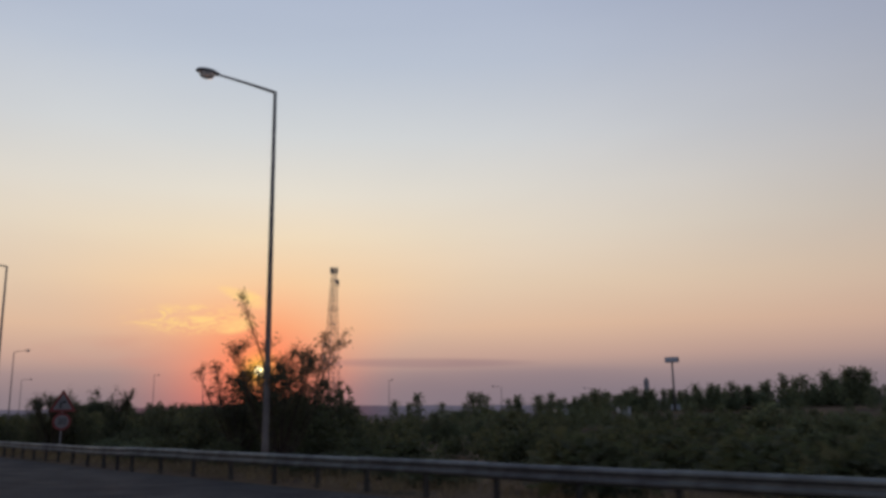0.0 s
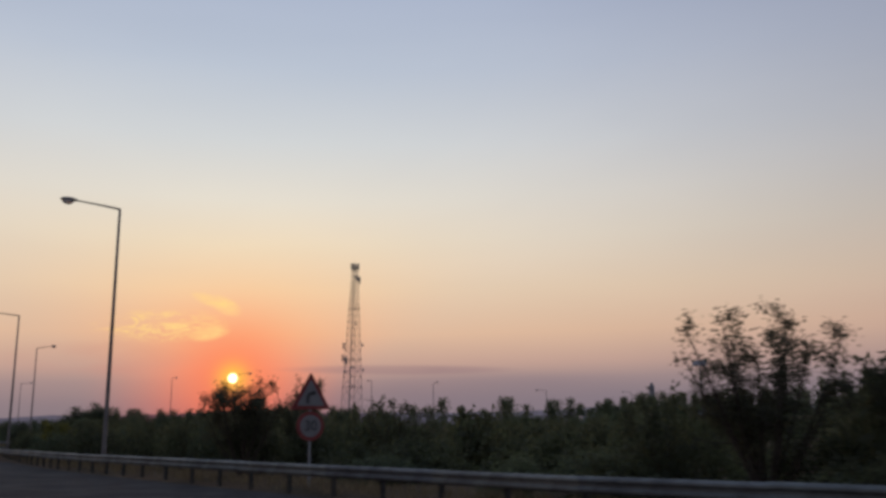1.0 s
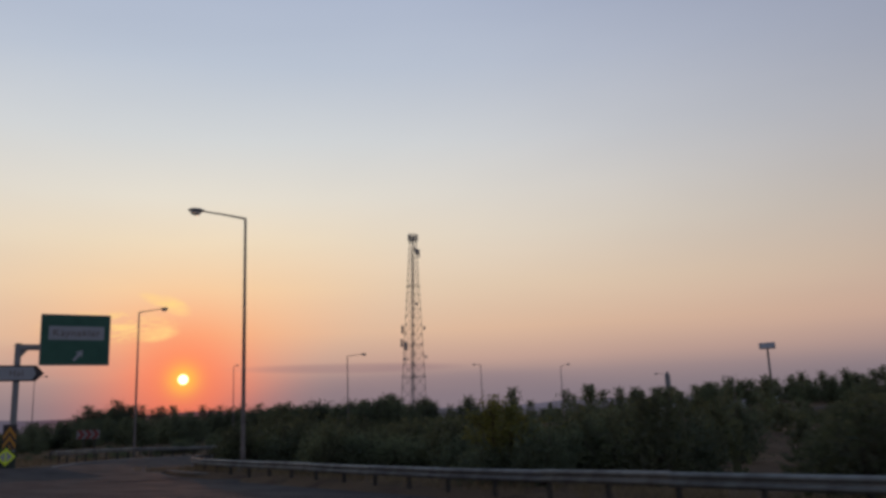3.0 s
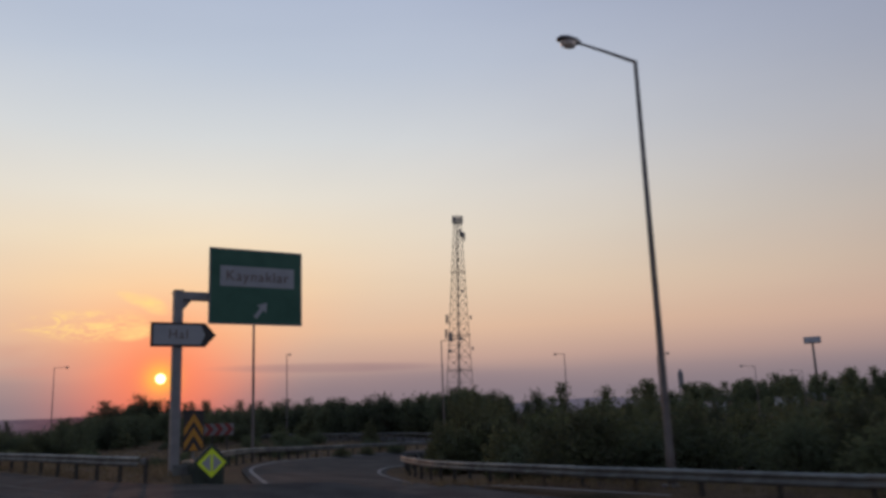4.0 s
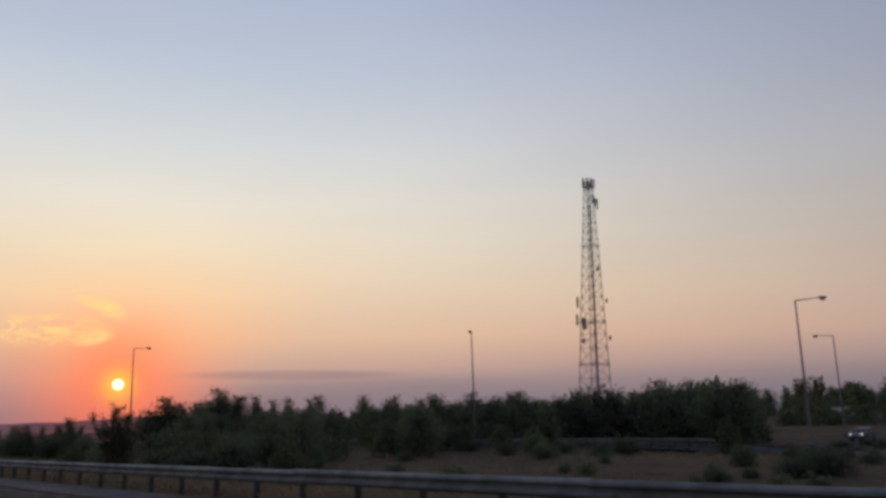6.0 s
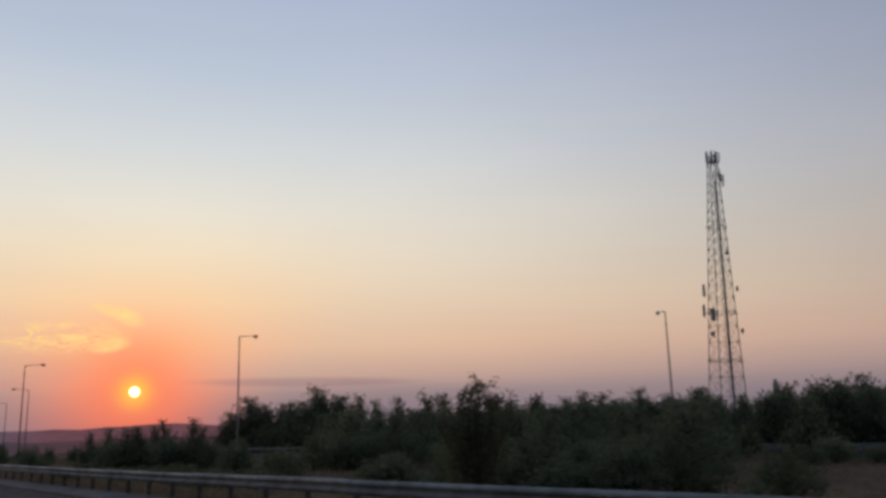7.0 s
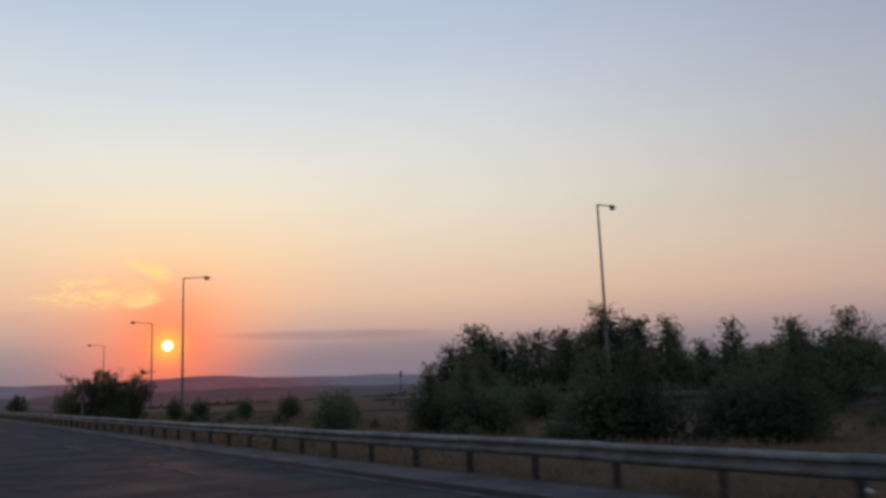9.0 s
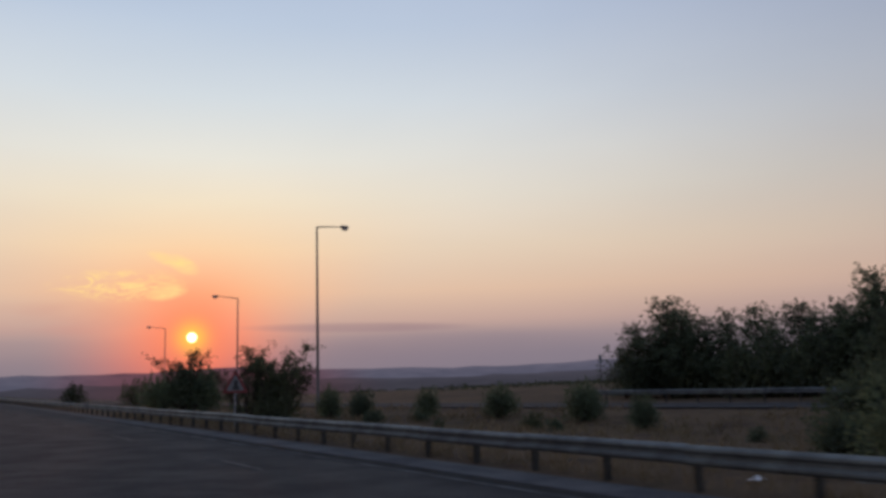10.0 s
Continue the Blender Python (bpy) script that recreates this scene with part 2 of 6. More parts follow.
BARK = material("bark", (0.06, 0.045, 0.034), 0.95, vary=0.4, scale=5, fine=30, bump=0.6)
PINE = leaf_material("pine_needles", (0.045, 0.053, 0.038), (0.037, 0.044, 0.032), (1.5, 1.55, 1.3), 0.7)
SHRUB = leaf_material("shrub_leaves", (0.042, 0.046, 0.032), (0.034, 0.038, 0.027), (1.25, 1.3, 1.0), 1.0, 0.3)
OLIVE = leaf_material("olive_leaves", (0.045, 0.045, 0.033), (0.035, 0.037, 0.028), (1.3, 1.3, 1.1), 1.2, 0.2)
YELLOWED = leaf_material("yellowing_leaves", (0.1, 0.095, 0.03), (0.065, 0.068, 0.026), (0.8, 0.8, 0.5), 1.0, 0.2)
STRAW = leaf_material("dry_grass", (0.125, 0.098, 0.068), (0.09, 0.072, 0.05), (0.7, 0.68, 0.62), 0.5, 0.1)
STONE = material("pale_stone", (0.26, 0.24, 0.22), 0.9, vary=0.3, scale=3, fine=20, bump=0.5, per_thing=0.2)
LITTER = material("white_plastic", (0.72, 0.72, 0.74), 0.5, vary=0.1, bump=0)
CAR_WHITE = material("car_paint_white", (0.34, 0.34, 0.36), 0.35, vary=0.06, bump=0)
CAR_GREY = material("car_paint_grey", (0.1, 0.105, 0.115), 0.35, metal=0.4, vary=0.06, bump=0)
GLASS = material("car_glass", (0.012, 0.013, 0.015), 0.08, vary=0.05, bump=0)
RUBBER = material("tyre_rubber", (0.018, 0.018, 0.018), 0.9, vary=0.1, bump=0)
TAIL = material("lit_tail_lamp", (0.5, 0.02, 0.02), 0.3, vary=0.05, bump=0, emit=((1.0, 0.07, 0.05), 0.5))
HEAD = material("lit_head_lamp", (0.8, 0.8, 0.75), 0.2, vary=0.05, bump=0, emit=((1.0, 0.93, 0.8), 2.5))
HUT_WALL = material("hut_wall_pale", (0.42, 0.45, 0.5), 0.8, vary=0.15, scale=1, bump=0.05)
HUT_ROOF = material("hut_roof", (0.22, 0.22, 0.24), 0.8, vary=0.15, bump=0.05)


def ground_material():
    m = bpy.data.materials.new("dry_verge")
    m.use_nodes = True
    k = Nodes(m.node_tree)
    p, out = k.add("ShaderNodeBsdfPrincipled"), k.add("ShaderNodeOutputMaterial")
    k.link(p.outputs[0], out.inputs[0])
    pos = k.add("ShaderNodeTexCoord").outputs["Object"]
    big, mid, fine = k.noise(pos, 0.045, 4), k.noise(pos, 0.5, 5, 0.65, 0.5), k.noise(pos, 9.0, 4, 0.7)
    col = k.mix(k.smooth(big, 0.4, 0.62), lin(89, 73, 56), lin(74, 61, 48))
    col = k.mix(k.smooth(mid, 0.48, 0.68), col, lin(65, 51, 42))
    col = k.mix(k.math("MULTIPLY", k.smooth(k.noise(pos, 0.21, 5, 0.6, 0.6), 0.55, 0.7), 0.7), col, lin(44, 44, 31))
    col = k.mix(1.0, col, k.ramp(fine, [(0.25, (0.68, 0.68, 0.68, 1)), (0.75, (1.25, 1.22, 1.15, 1))]), "MULTIPLY")
    k.link(col, p.inputs["Base Color"])
    p.inputs["Roughness"].default_value = 0.97
    p.inputs["Specular IOR Level"].default_value = 0.1
    b = k.add("ShaderNodeBump")
    b.inputs["Strength"].default_value, b.inputs["Distance"].default_value = 0.6, 0.08
    k.link(fine, b.inputs["Height"])
    k.link(b.outputs[0], p.inputs["Normal"])
    return m


def painted_haze_material(name, low, high, strength, z0, z1, warm):
    """Far land with evening haze painted on as a faint glow, a plain backdrop."""
    m = bpy.data.materials.new(name)
    m.use_nodes = True
    k = Nodes(m.node_tree)
    pos = k.add("ShaderNodeTexCoord").outputs["Object"]
    sep = k.add("ShaderNodeSeparateXYZ")
    k.link(pos, sep.inputs[0])
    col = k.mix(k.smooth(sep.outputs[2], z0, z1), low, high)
    # the red scatter of haze towards the sun is mixed into the colour
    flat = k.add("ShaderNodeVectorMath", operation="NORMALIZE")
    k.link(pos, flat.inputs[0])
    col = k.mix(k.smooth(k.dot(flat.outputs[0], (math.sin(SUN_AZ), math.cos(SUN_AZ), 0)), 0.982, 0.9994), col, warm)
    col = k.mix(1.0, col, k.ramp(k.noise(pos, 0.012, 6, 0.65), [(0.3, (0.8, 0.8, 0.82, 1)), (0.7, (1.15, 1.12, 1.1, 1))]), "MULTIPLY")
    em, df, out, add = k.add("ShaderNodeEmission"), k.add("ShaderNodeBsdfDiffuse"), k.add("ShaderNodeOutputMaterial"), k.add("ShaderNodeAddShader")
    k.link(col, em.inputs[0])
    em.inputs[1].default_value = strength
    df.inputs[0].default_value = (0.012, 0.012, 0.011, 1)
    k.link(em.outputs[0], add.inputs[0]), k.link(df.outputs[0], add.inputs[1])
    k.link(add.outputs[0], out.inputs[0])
    return m


GROUND = ground_material()
# emission colours stand in for haze, paler on the farther ridge
HILLS_NEAR = painted_haze_material("painted_haze_slopes", lin(58, 56, 64), lin(84, 79, 91), 0.9, -20, 40, lin(78, 57, 63))
HILLS_FAR = painted_haze_material("painted_haze_ridge", lin(84, 82, 97), lin(99, 93, 107), 0.95, 0, 80, lin(104, 68, 76))


# ---- mesh helpers ----
class Geo:
    """Collects vertices and faces of one mesh."""

    def __init__(self):
        self.v, self.f = [], []

    def add(self, verts, faces, m=None):
        o = len(self.v)
        self.v += [tuple(m @ Vector(p)) if m else tuple(p) for p in verts]
        self.f += [tuple(o + i for i in f) for f in faces]
        return self

    def box(self, sx, sy, sz, m=None, bevel=0.0):
        """A box centred on the origin of m, its upright edges and rims chamfered."""
        if not bevel:
            x, y, z = sx / 2, sy / 2, sz / 2
            vs = [(a * x, b * y, c * z) for c in (-1, 1) for a, b in ((-1, -1), (1, -1), (1, 1), (-1, 1))]
            return self.add(vs, [(3, 2, 1, 0), (4, 5, 6, 7), (0, 1, 5, 4), (1, 2, 6, 5), (2, 3, 7, 6), (3, 0, 4, 7)], m)
        vs, fs = [], []
        for z, k in ((-sz / 2, bevel), (-sz / 2 + bevel, 0), (sz / 2 - bevel, 0), (sz / 2, bevel)):
            x, y, b = sx / 2 - k, sy / 2 - k, bevel * 0.7
            vs += [(-x + b, -y, z), (x - b, -y, z), (x, -y + b, z), (x, y - b, z), (x - b, y, z), (-x + b, y, z), (-x, y - b, z), (-x, -y + b, z)]
        for r in range(3):
            fs += [(r * 8 + i, r * 8 + (i + 1) % 8, r * 8 + 8 + (i + 1) % 8, r * 8 + 8 + i) for i in range(8)]
        fs += [tuple(range(7, -1, -1)), tuple(range(24, 32))]
        return self.add(vs, fs, m)

    def tube(self, pts, radii, n=8, caps=True):
        """A round bar along points, with a radius at each."""
        pts = [Vector(p) for p in pts]
        o, up = len(self.v), Vector((0.31, 0.17, 0.93))
        for i, (p, r) in enumerate(zip(pts, radii)):
            t = (pts[min(i + 1, len(pts) - 1)] - pts[max(i - 1, 0)]).normalized()
            ref = up if abs(t.dot(up)) < 0.95 else Vector((1, 0, 0))
            a = t.cross(ref).normalized()
            b = t.cross(a)
            self.v += [tuple(p + r * (math.cos(q) * a + math.sin(q) * b)) for q in (2 * math.pi * j / n for j in range(n))]
        for i in range(len(pts) - 1):
            s = o + i * n
            self.f += [(s + j, s + (j + 1) % n, s + n + (j + 1) % n, s + n + j) for j in range(n)]
        if caps:
            self.f += [tuple(range(o + n - 1, o - 1, -1)), tuple(range(len(self.v) - n, len(self.v)))]
        return self

    def plate(self, outline, thick, m=None):
        """A flat plate: outline in x and z, its front at y = 0, its back at y = thick."""
        n = len(outline)
        vs = [(x, 0, z) for x, z in outline] + [(x, thick, z) for x, z in outline]
        fs = [tuple(range(n)), tuple(range(2 * n - 1, n - 1, -1))] + [(i, n + i, n + (i + 1) % n, (i + 1) % n) for i in range(n)]
        return self.add(vs, fs, m)

    def mesh(self, name, mat, smooth=False):
        me = bpy.data.meshes.new(name)
        me.from_pydata(self.v, [], self.f)
        me.materials.append(mat)
        if smooth:
            me.polygons.foreach_set("use_smooth", [True] * len(me.polygons))
        me.update()
        return me


def part(name, geo, mat, parent=None, label="", smooth=False):
    ob = new(name, geo.mesh(name, mat, smooth) if isinstance(geo, Geo) else geo)
    if parent:
        ob.parent = parent
    return tagged(ob, label)


def thing(name, m, label, category, group=""):
    ob = new(name)
    ob.empty_display_size = 0.3
    ob.matrix_basis = m
    return tagged(ob, label, category, group)


def writing(name, words, size, mat, parent, m, thick=0.006, spacing=1.0, label=""):
    """Raised letters in the built-in font, turned into a mesh."""
    cu = bpy.data.curves.new(name, "FONT")
    cu.body, cu.size, cu.align_x, cu.align_y, cu.extrude, cu.space_character = words, size, "CENTER", "CENTER", thick, spacing
    tmp = new(name, cu)
    me = bpy.data.meshes.new_from_object(tmp.evaluated_get(bpy.context.evaluated_depsgraph_get()))
    bpy.data.objects.remove(tmp)
    me.materials.clear()
    me.materials.append(mat)
    ob = part(name, me, mat, parent, label)
    ob.matrix_basis = m
    return ob


def face(x, z, y=0.0):
    """The pose of lettering on a plate whose front looks along -y."""
    return pose(x, y, z, 90, 0, 0)


# ---- the lie of the land ----
def road_x(y):
    """The driver's line."""
    c = max(-95.0, min(150.0, y))
    u = c / 100
    x = (((0.1844 * u - 0.2578) * u + 5.6245) * u - 8.4115) * u - 0.0219
    return x + (y - c) * (-0.2 if y < 0 else 0.09)


def spline(keys, step=1.0):
    """A smooth line through (x, y, z) keys, cut about every step metres."""
    k = [Vector(q) for q in keys]
    k = [2 * k[0] - k[1]] + k + [2 * k[-1] - k[-2]]
    out = []
    for i in range(1, len(k) - 2):
        a, b, c, d = k[i - 1:i + 3]
        n = max(2, int((c - b).length / step))
        for j in range(n):
            t = j / n
            out.append(0.5 * (2 * b + (c - a) * t + (2 * a - 5 * b + 4 * c - d) * t * t + (3 * b - a - 3 * c + d) * t ** 3))
    return out + [k[-2]]


def interp(v, xs, ys):
    return float(np.interp(v, xs, ys))


EDGE_Y = [-140, -70, -60, -40, -28, -16, -5, 5, 12]
EDGE_L = [12.6, 12.7, 13.0, 13.6, 14.2, 15.5, 17.0, 18.3, 19.0]
EDGE_Z = [-0.12, -0.13, -0.2, -0.27, -0.33, -0.42, -0.6, -0.66, -0.68]
MAIN_Y = [20, 25, 45, 65, 100, 160, 420]
MAIN_L = [10.9, 10.9, 10.7, 10.3, 10.0, 9.9, 9.9]
MAIN_Z = [-0.03, -0.03, -0.03, -0.03, -0.05, -0.2, -0.27]
RAIL_Z = [-0.03, -0.03, -0.04, -0.06, -0.12, -0.3, -0.35]
EXIT_RAIL = [(road_x(y) + l, y, z) for y, l, z in zip(EDGE_Y, EDGE_L, EDGE_Z)] + [
    (18.6, 17, -0.74), (20.2, 22.3, -0.86), (22.4, 28, -1.02), (25, 33.5, -1.12), (28, 38.6, -1.27), (31.8, 43.4, -1.4), (37, 48.6, -1.66), (43, 52.6, -1.9), (52.6, 57, -2.1), (62.5, 61.4, -2.2)]
RAMP = [(9.5, -60, -0.1), (11.0, -30, -0.2), (13.0, -10, -0.36), (13.8, 6, -0.42), (14.2, 18.3, -0.46), (15.8, 23.8, -0.56), (18.2, 29.8, -0.72), (20.9, 35.7, -0.82),
        (24.1, 41.1, -0.97), (28, 46.2, -1.1), (33.4, 51.7, -1.36), (40, 56.8, -1.6), (49.6, 61, -1.8), (59.4, 65.6, -1.95), (67.6, 74.6, -1.9), (71.5, 88, -1.65),
        (72, 102, -1.35), (69, 117, -1.2), (62, 134, -0.95), (51, 153, -0.62), (43, 172, -0.42), (37, 195, -0.36), (33.5, 220, -0.36), (32, 250, -0.38), (33, 290, -0.4), (37, 340, -0.4)]
ramp_line = spline(RAMP, 1.5)
ramp_xy = np.array([(q.x, q.y, q.z) for q in ramp_line])
SIDE = [(70, 89, -1.7), (90, 89, -1.65), (110, 90.5, -1.4), (150, 94, -0.7), (230, 100, 0.5), (400, 118, 3.0)]
side_line = spline(SIDE, 3.0)
side_xy = np.array([(q.x, q.y, q.z) for q in side_line])


def near(line, x, y):
    d = (line[:, 0] - x) ** 2 + (line[:, 1] - y) ** 2
    i = int(d.argmin())
    return math.sqrt(d[i]), float(line[i, 2])


def bank(x, y):
    """How far the ramp's outer edge is raised in its first bend."""
    return 0.32 * ease(y, 18, 30) * (1 - ease(x, 48, 64)) if y < 90 else 0.0


def near_ramp(x, y):
    """The distance to the ramp's middle, and the height of its banked surface there."""
    d = (ramp_xy[:, 0] - x) ** 2 + (ramp_xy[:, 1] - y) ** 2
    i = int(d.argmin())
    p, q = ramp_line[max(i - 1, 0)], ramp_line[min(i + 1, len(ramp_line) - 1)]
    t = (q - p).normalized()
    side = (x - ramp_xy[i, 0]) * t.y - (y - ramp_xy[i, 1]) * t.x
    return math.sqrt(d[i]), float(ramp_xy[i, 2]) - bank(ramp_xy[i, 0], ramp_xy[i, 1]) * max(-1.3, min(1.3, side / 3.3))


def ease(v, lo, hi):
    t = max(0.0, min(1.0, (v - lo) / (hi - lo)))
    return t * t * (3 - 2 * t)


def height(x, y):
    """The ground's height."""
    lat = x - road_x(y)
    main = interp(y, MAIN_Y, MAIN_Z) * ease(lat, -2, 10)
    if y < 20:
        edge = interp(y, EDGE_Y, EDGE_L)
        main = interp(y, EDGE_Y, EDGE_Z) * ease(lat, 3, edge)
        out = lat - edge
    else:
        out = lat - interp(y, MAIN_Y, MAIN_L)
    z = main
    if out > 0:
        wide = noise.noise(Vector((x * 0.02, y * 0.02, 3.1)))
        small = noise.noise(Vector((x * 0.13, y * 0.13, 7.7)))
        drop = interp(y, [10, 40, 110, 150, 180], [0.9, 1.2, 1.05, 0.55, 0.35]) * ease(out, 0.5, 18)
        rise = 5.5 * ease(x + 0.25 * (40 - y), 150, 330) * (1 - ease(y - 0.35 * x, 80, 190)) - 0.017 * max(0.0, y - 0.2 * x - 215) * ease(out, 4, 45)
        z += -drop + rise + (0.45 * wide + 0.16 * small) * ease(out, 0.6, 9)
        d, rz = near_ramp(x, y)
        if d < 14:
            w = ease(d, 4.2, 13)
            z = rz - 0.06 * (1 - w) + w * (z - rz)
        d, rz = near(side_xy, x, y)
        if d < 16:
            w = ease(d, 5, 15)
            z = rz - 0.06 + w * (z - rz)
    elif lat < -14:
        z -= 0.5 * ease(-lat, 14, 30)
    return z


def axis(dense0, dense1, step, far, mid):
    a = list(np.arange(dense0, dense1 + 0.1, step))
    lo, hi, s = dense0, dense1, step
    left, right = [], []
    while hi < far or lo > -far:
        s = min(s * 1.35, mid)
        hi, lo = hi + s, lo - s
        right.append(min(hi, far)), left.append(max(lo, -far))
    return [float(v) for v in sorted(set(left + a + right))]


def make_ground():
    xs, ys = axis(-6, 90, 1.6, 4600, 420), axis(-110, 260, 2.2, 4600, 420)
    vs, n = [], len(xs)
    for y in ys:
        for x in xs:
            lat = x - road_x(y)
            inner = interp(y, EDGE_Y, EDGE_L) if y < 22 else interp(y, MAIN_Y, MAIN_L)
            sink = 0.07 * (1 - ease(lat, inner - 0.9, inner + 0.3)) * ease(lat, -15, -13) if -15 < lat < inner + 1 else 0
            far_drop = -22 * ease(math.hypot(x, y), 900, 1800)
            vs.append((x, y, height(x, y) - sink + far_drop))
    fs = [(j * n + i, j * n + i + 1, j * n + n + i + 1, j * n + n + i) for j in range(len(ys) - 1) for i in range(n - 1)]
    ob = part("ground", Geo().add(vs, fs), GROUND, smooth=True)
    tagged(ob, "dry stony ground with sparse yellowed grass beside the motorway", "ground", kind="structure")


make_ground()


def ribbon(name, rows, mat, label, category, lift=0.0):
    """A strip of road: rows of left and right points."""
    g, n = Geo(), len(rows)
    vs = []
    for a, b in rows:
        vs += [(a[0], a[1], a[2] + lift), (b[0], b[1], b[2] + lift)]
    g.add(vs, [(2 * i, 2 * i + 1, 2 * i + 3, 2 * i + 2) for i in range(n - 1)])
    return tagged(part(name, g, mat, smooth=True), label, category, kind="structure")


def main_z(y, lat):
    if y < 20:
        return interp(y, EDGE_Y, EDGE_Z) * ease(lat, 3, interp(y, EDGE_Y, EDGE_L))
    return interp(y, MAIN_Y, MAIN_Z) * ease(lat, -2, 10)


def strip(lat0, lat1, y0, y1, step=2.0, lift=0.0, cols=1):
    """Rows across the main carriageway between two offsets (numbers or functions of y)."""
    rows, y = [], y0
    while y <= y1 + 1e-6:
        l0, l1 = (q(y) if callable(q) else q for q in (lat0, lat1))
        rows.append(((road_x(y) + l0, y, main_z(y, l0) + lift), (road_x(y) + l1, y, main_z(y, l1) + lift)))
        y += step
    return rows


def paved_edge(y):
    return interp(y, EDGE_Y, EDGE_L) - 0.35 if y < 14 else interp(y, [14, 22, 26], [interp(14, EDGE_Y, EDGE_L) - 0.4, 12.0, 10.5]) if y < 26 else interp(y, MAIN_Y, MAIN_L) - 0.3


def line_lat(y):
    """The offset of the painted edge line of the through lanes."""
    return interp(y, [-140, 20, 30, 100, 160, 420], [7.9, 8.0, 8.0, 7.65, 7.9, 7.9])


def shoulder(name, ys, mat, text):
    g = Geo()
    for y in ys:
        y = float(y)
        a, b = line_lat(y) + 0.35, paved_edge(y)
        for i in range(6):
            l = a + (b - a) * i / 5
            g.v.append((road_x(y) + l, y, main_z(y, l) + 0.004))
    g.f = [(j * 6 + i, j * 6 + i + 1, j * 6 + 7 + i, j * 6 + 6 + i) for j in range(len(ys) - 1) for i in range(5)]
    tagged(part(name, g, mat, smooth=True), text, "road", kind="structure")


def make_roads():
    # the carriageway is laid in lengthwise strips so that its crossfall shows
    g = Geo()
    lats = [-14, -8, -2, 2, 4, 6]
    ys = np.arange(-140, 421, 2.5)
    for y in ys:
        y = float(y)
        ll = line_lat(y)
        for l in lats + [ll + 0.35]:
            g.v.append((road_x(y) + l, y, main_z(y, l)))
    w = len(lats) + 1
    g.f = [(j * w + i, j * w + i + 1, j * w + w + i + 1, j * w + w + i) for j in range(len(ys) - 1) for i in range(w - 1)]
    tagged(part("road", g, ASPHALT, smooth=True), "dark worn asphalt motorway lanes", "road", kind="structure")
    for name, part_ys, mat, text in (("exit_lane", ys[ys < 41], ASPHALT, "dark worn asphalt of the widening exit lane"), ("road_shoulder", ys[ys > 39], SHOULDER, "paler grey asphalt hard shoulder")):
        shoulder(name, part_ys, mat, text)
    ribbon("road_seam", strip(lambda y: line_lat(y) + 0.3, lambda y: line_lat(y) + 0.66, 40, 420, lift=0.010), SEAL, "dark bitumen seam between lane and shoulder", "road seam")
    ribbon("edge_line", strip(line_lat, lambda y: line_lat(y) + 0.16, 24, 420, lift=0.012), PAINT, "worn white edge line on asphalt", "road marking")
    for i in range(46):
        y = -130 + i * 12.0 + 8.0
        if y < 330:
            ob = ribbon("lane_dash", strip(5.75, 5.89, y, y + 4.0, 1.0, 0.012), PAINT, "worn white lane dash on asphalt", "road marking")
            tagged(ob, group="lane dashes")
    # the exit ramp and its loop
    rows, left, right = [], [], []
    for i, q in enumerate(ramp_line):
        t = (ramp_line[min(i + 1, len(ramp_line) - 1)] - ramp_line[max(i - 1, 0)]).normalized()
        nrm = Vector((t.y, -t.x, 0))
        if q.y < 12 and i < 60:
            continue
        k = bank(q.x, q.y)
        a, b = q - nrm * 3.6 + Vector((0, 0, 0.02 + k * 1.09)), q + nrm * 3.6 + Vector((0, 0, -0.03 - k * 1.09))
        if q.y < 30 and q.x < 30:
            for e in (a, b):
                lane = main_z(min(e.y, 19.9), e.x - road_x(e.y)) - 0.02
                e.z = lane + (e.z - lane) * ease(e.y, 14, 30)
        rows.append((a, b))
        left.append((q - nrm * 3.3 + Vector((0, 0, 0.034 + k)), q - nrm * 3.12 + Vector((0, 0, 0.033 + k * 0.945))))
        right.append((q + nrm * 3.12 + Vector((0, 0, -0.012 - k * 0.945)), q + nrm * 3.3 + Vector((0, 0, -0.014 - k))))
    ribbon("ramp_road", rows, ASPHALT, "dark asphalt exit ramp bending away from the motorway", "road")
    ribbon("ramp_edge_line", left, RAMP_PAINT, "worn white edge line along the ramp", "road marking")
    ribbon("ramp_edge_line", right, RAMP_PAINT, "worn white edge line along the ramp", "road marking")
    rows = []
    for i, q in enumerate(side_line):
        t = (side_line[min(i + 1, len(side_line) - 1)] - side_line[max(i - 1, 0)]).normalized()
        nrm = Vector((t.y, -t.x, 0)) * 4
        rows.append((q - nrm, q + nrm))
    ribbon("side_road", rows, ASPHALT, "grey asphalt side road running to the village", "road")


make_roads()


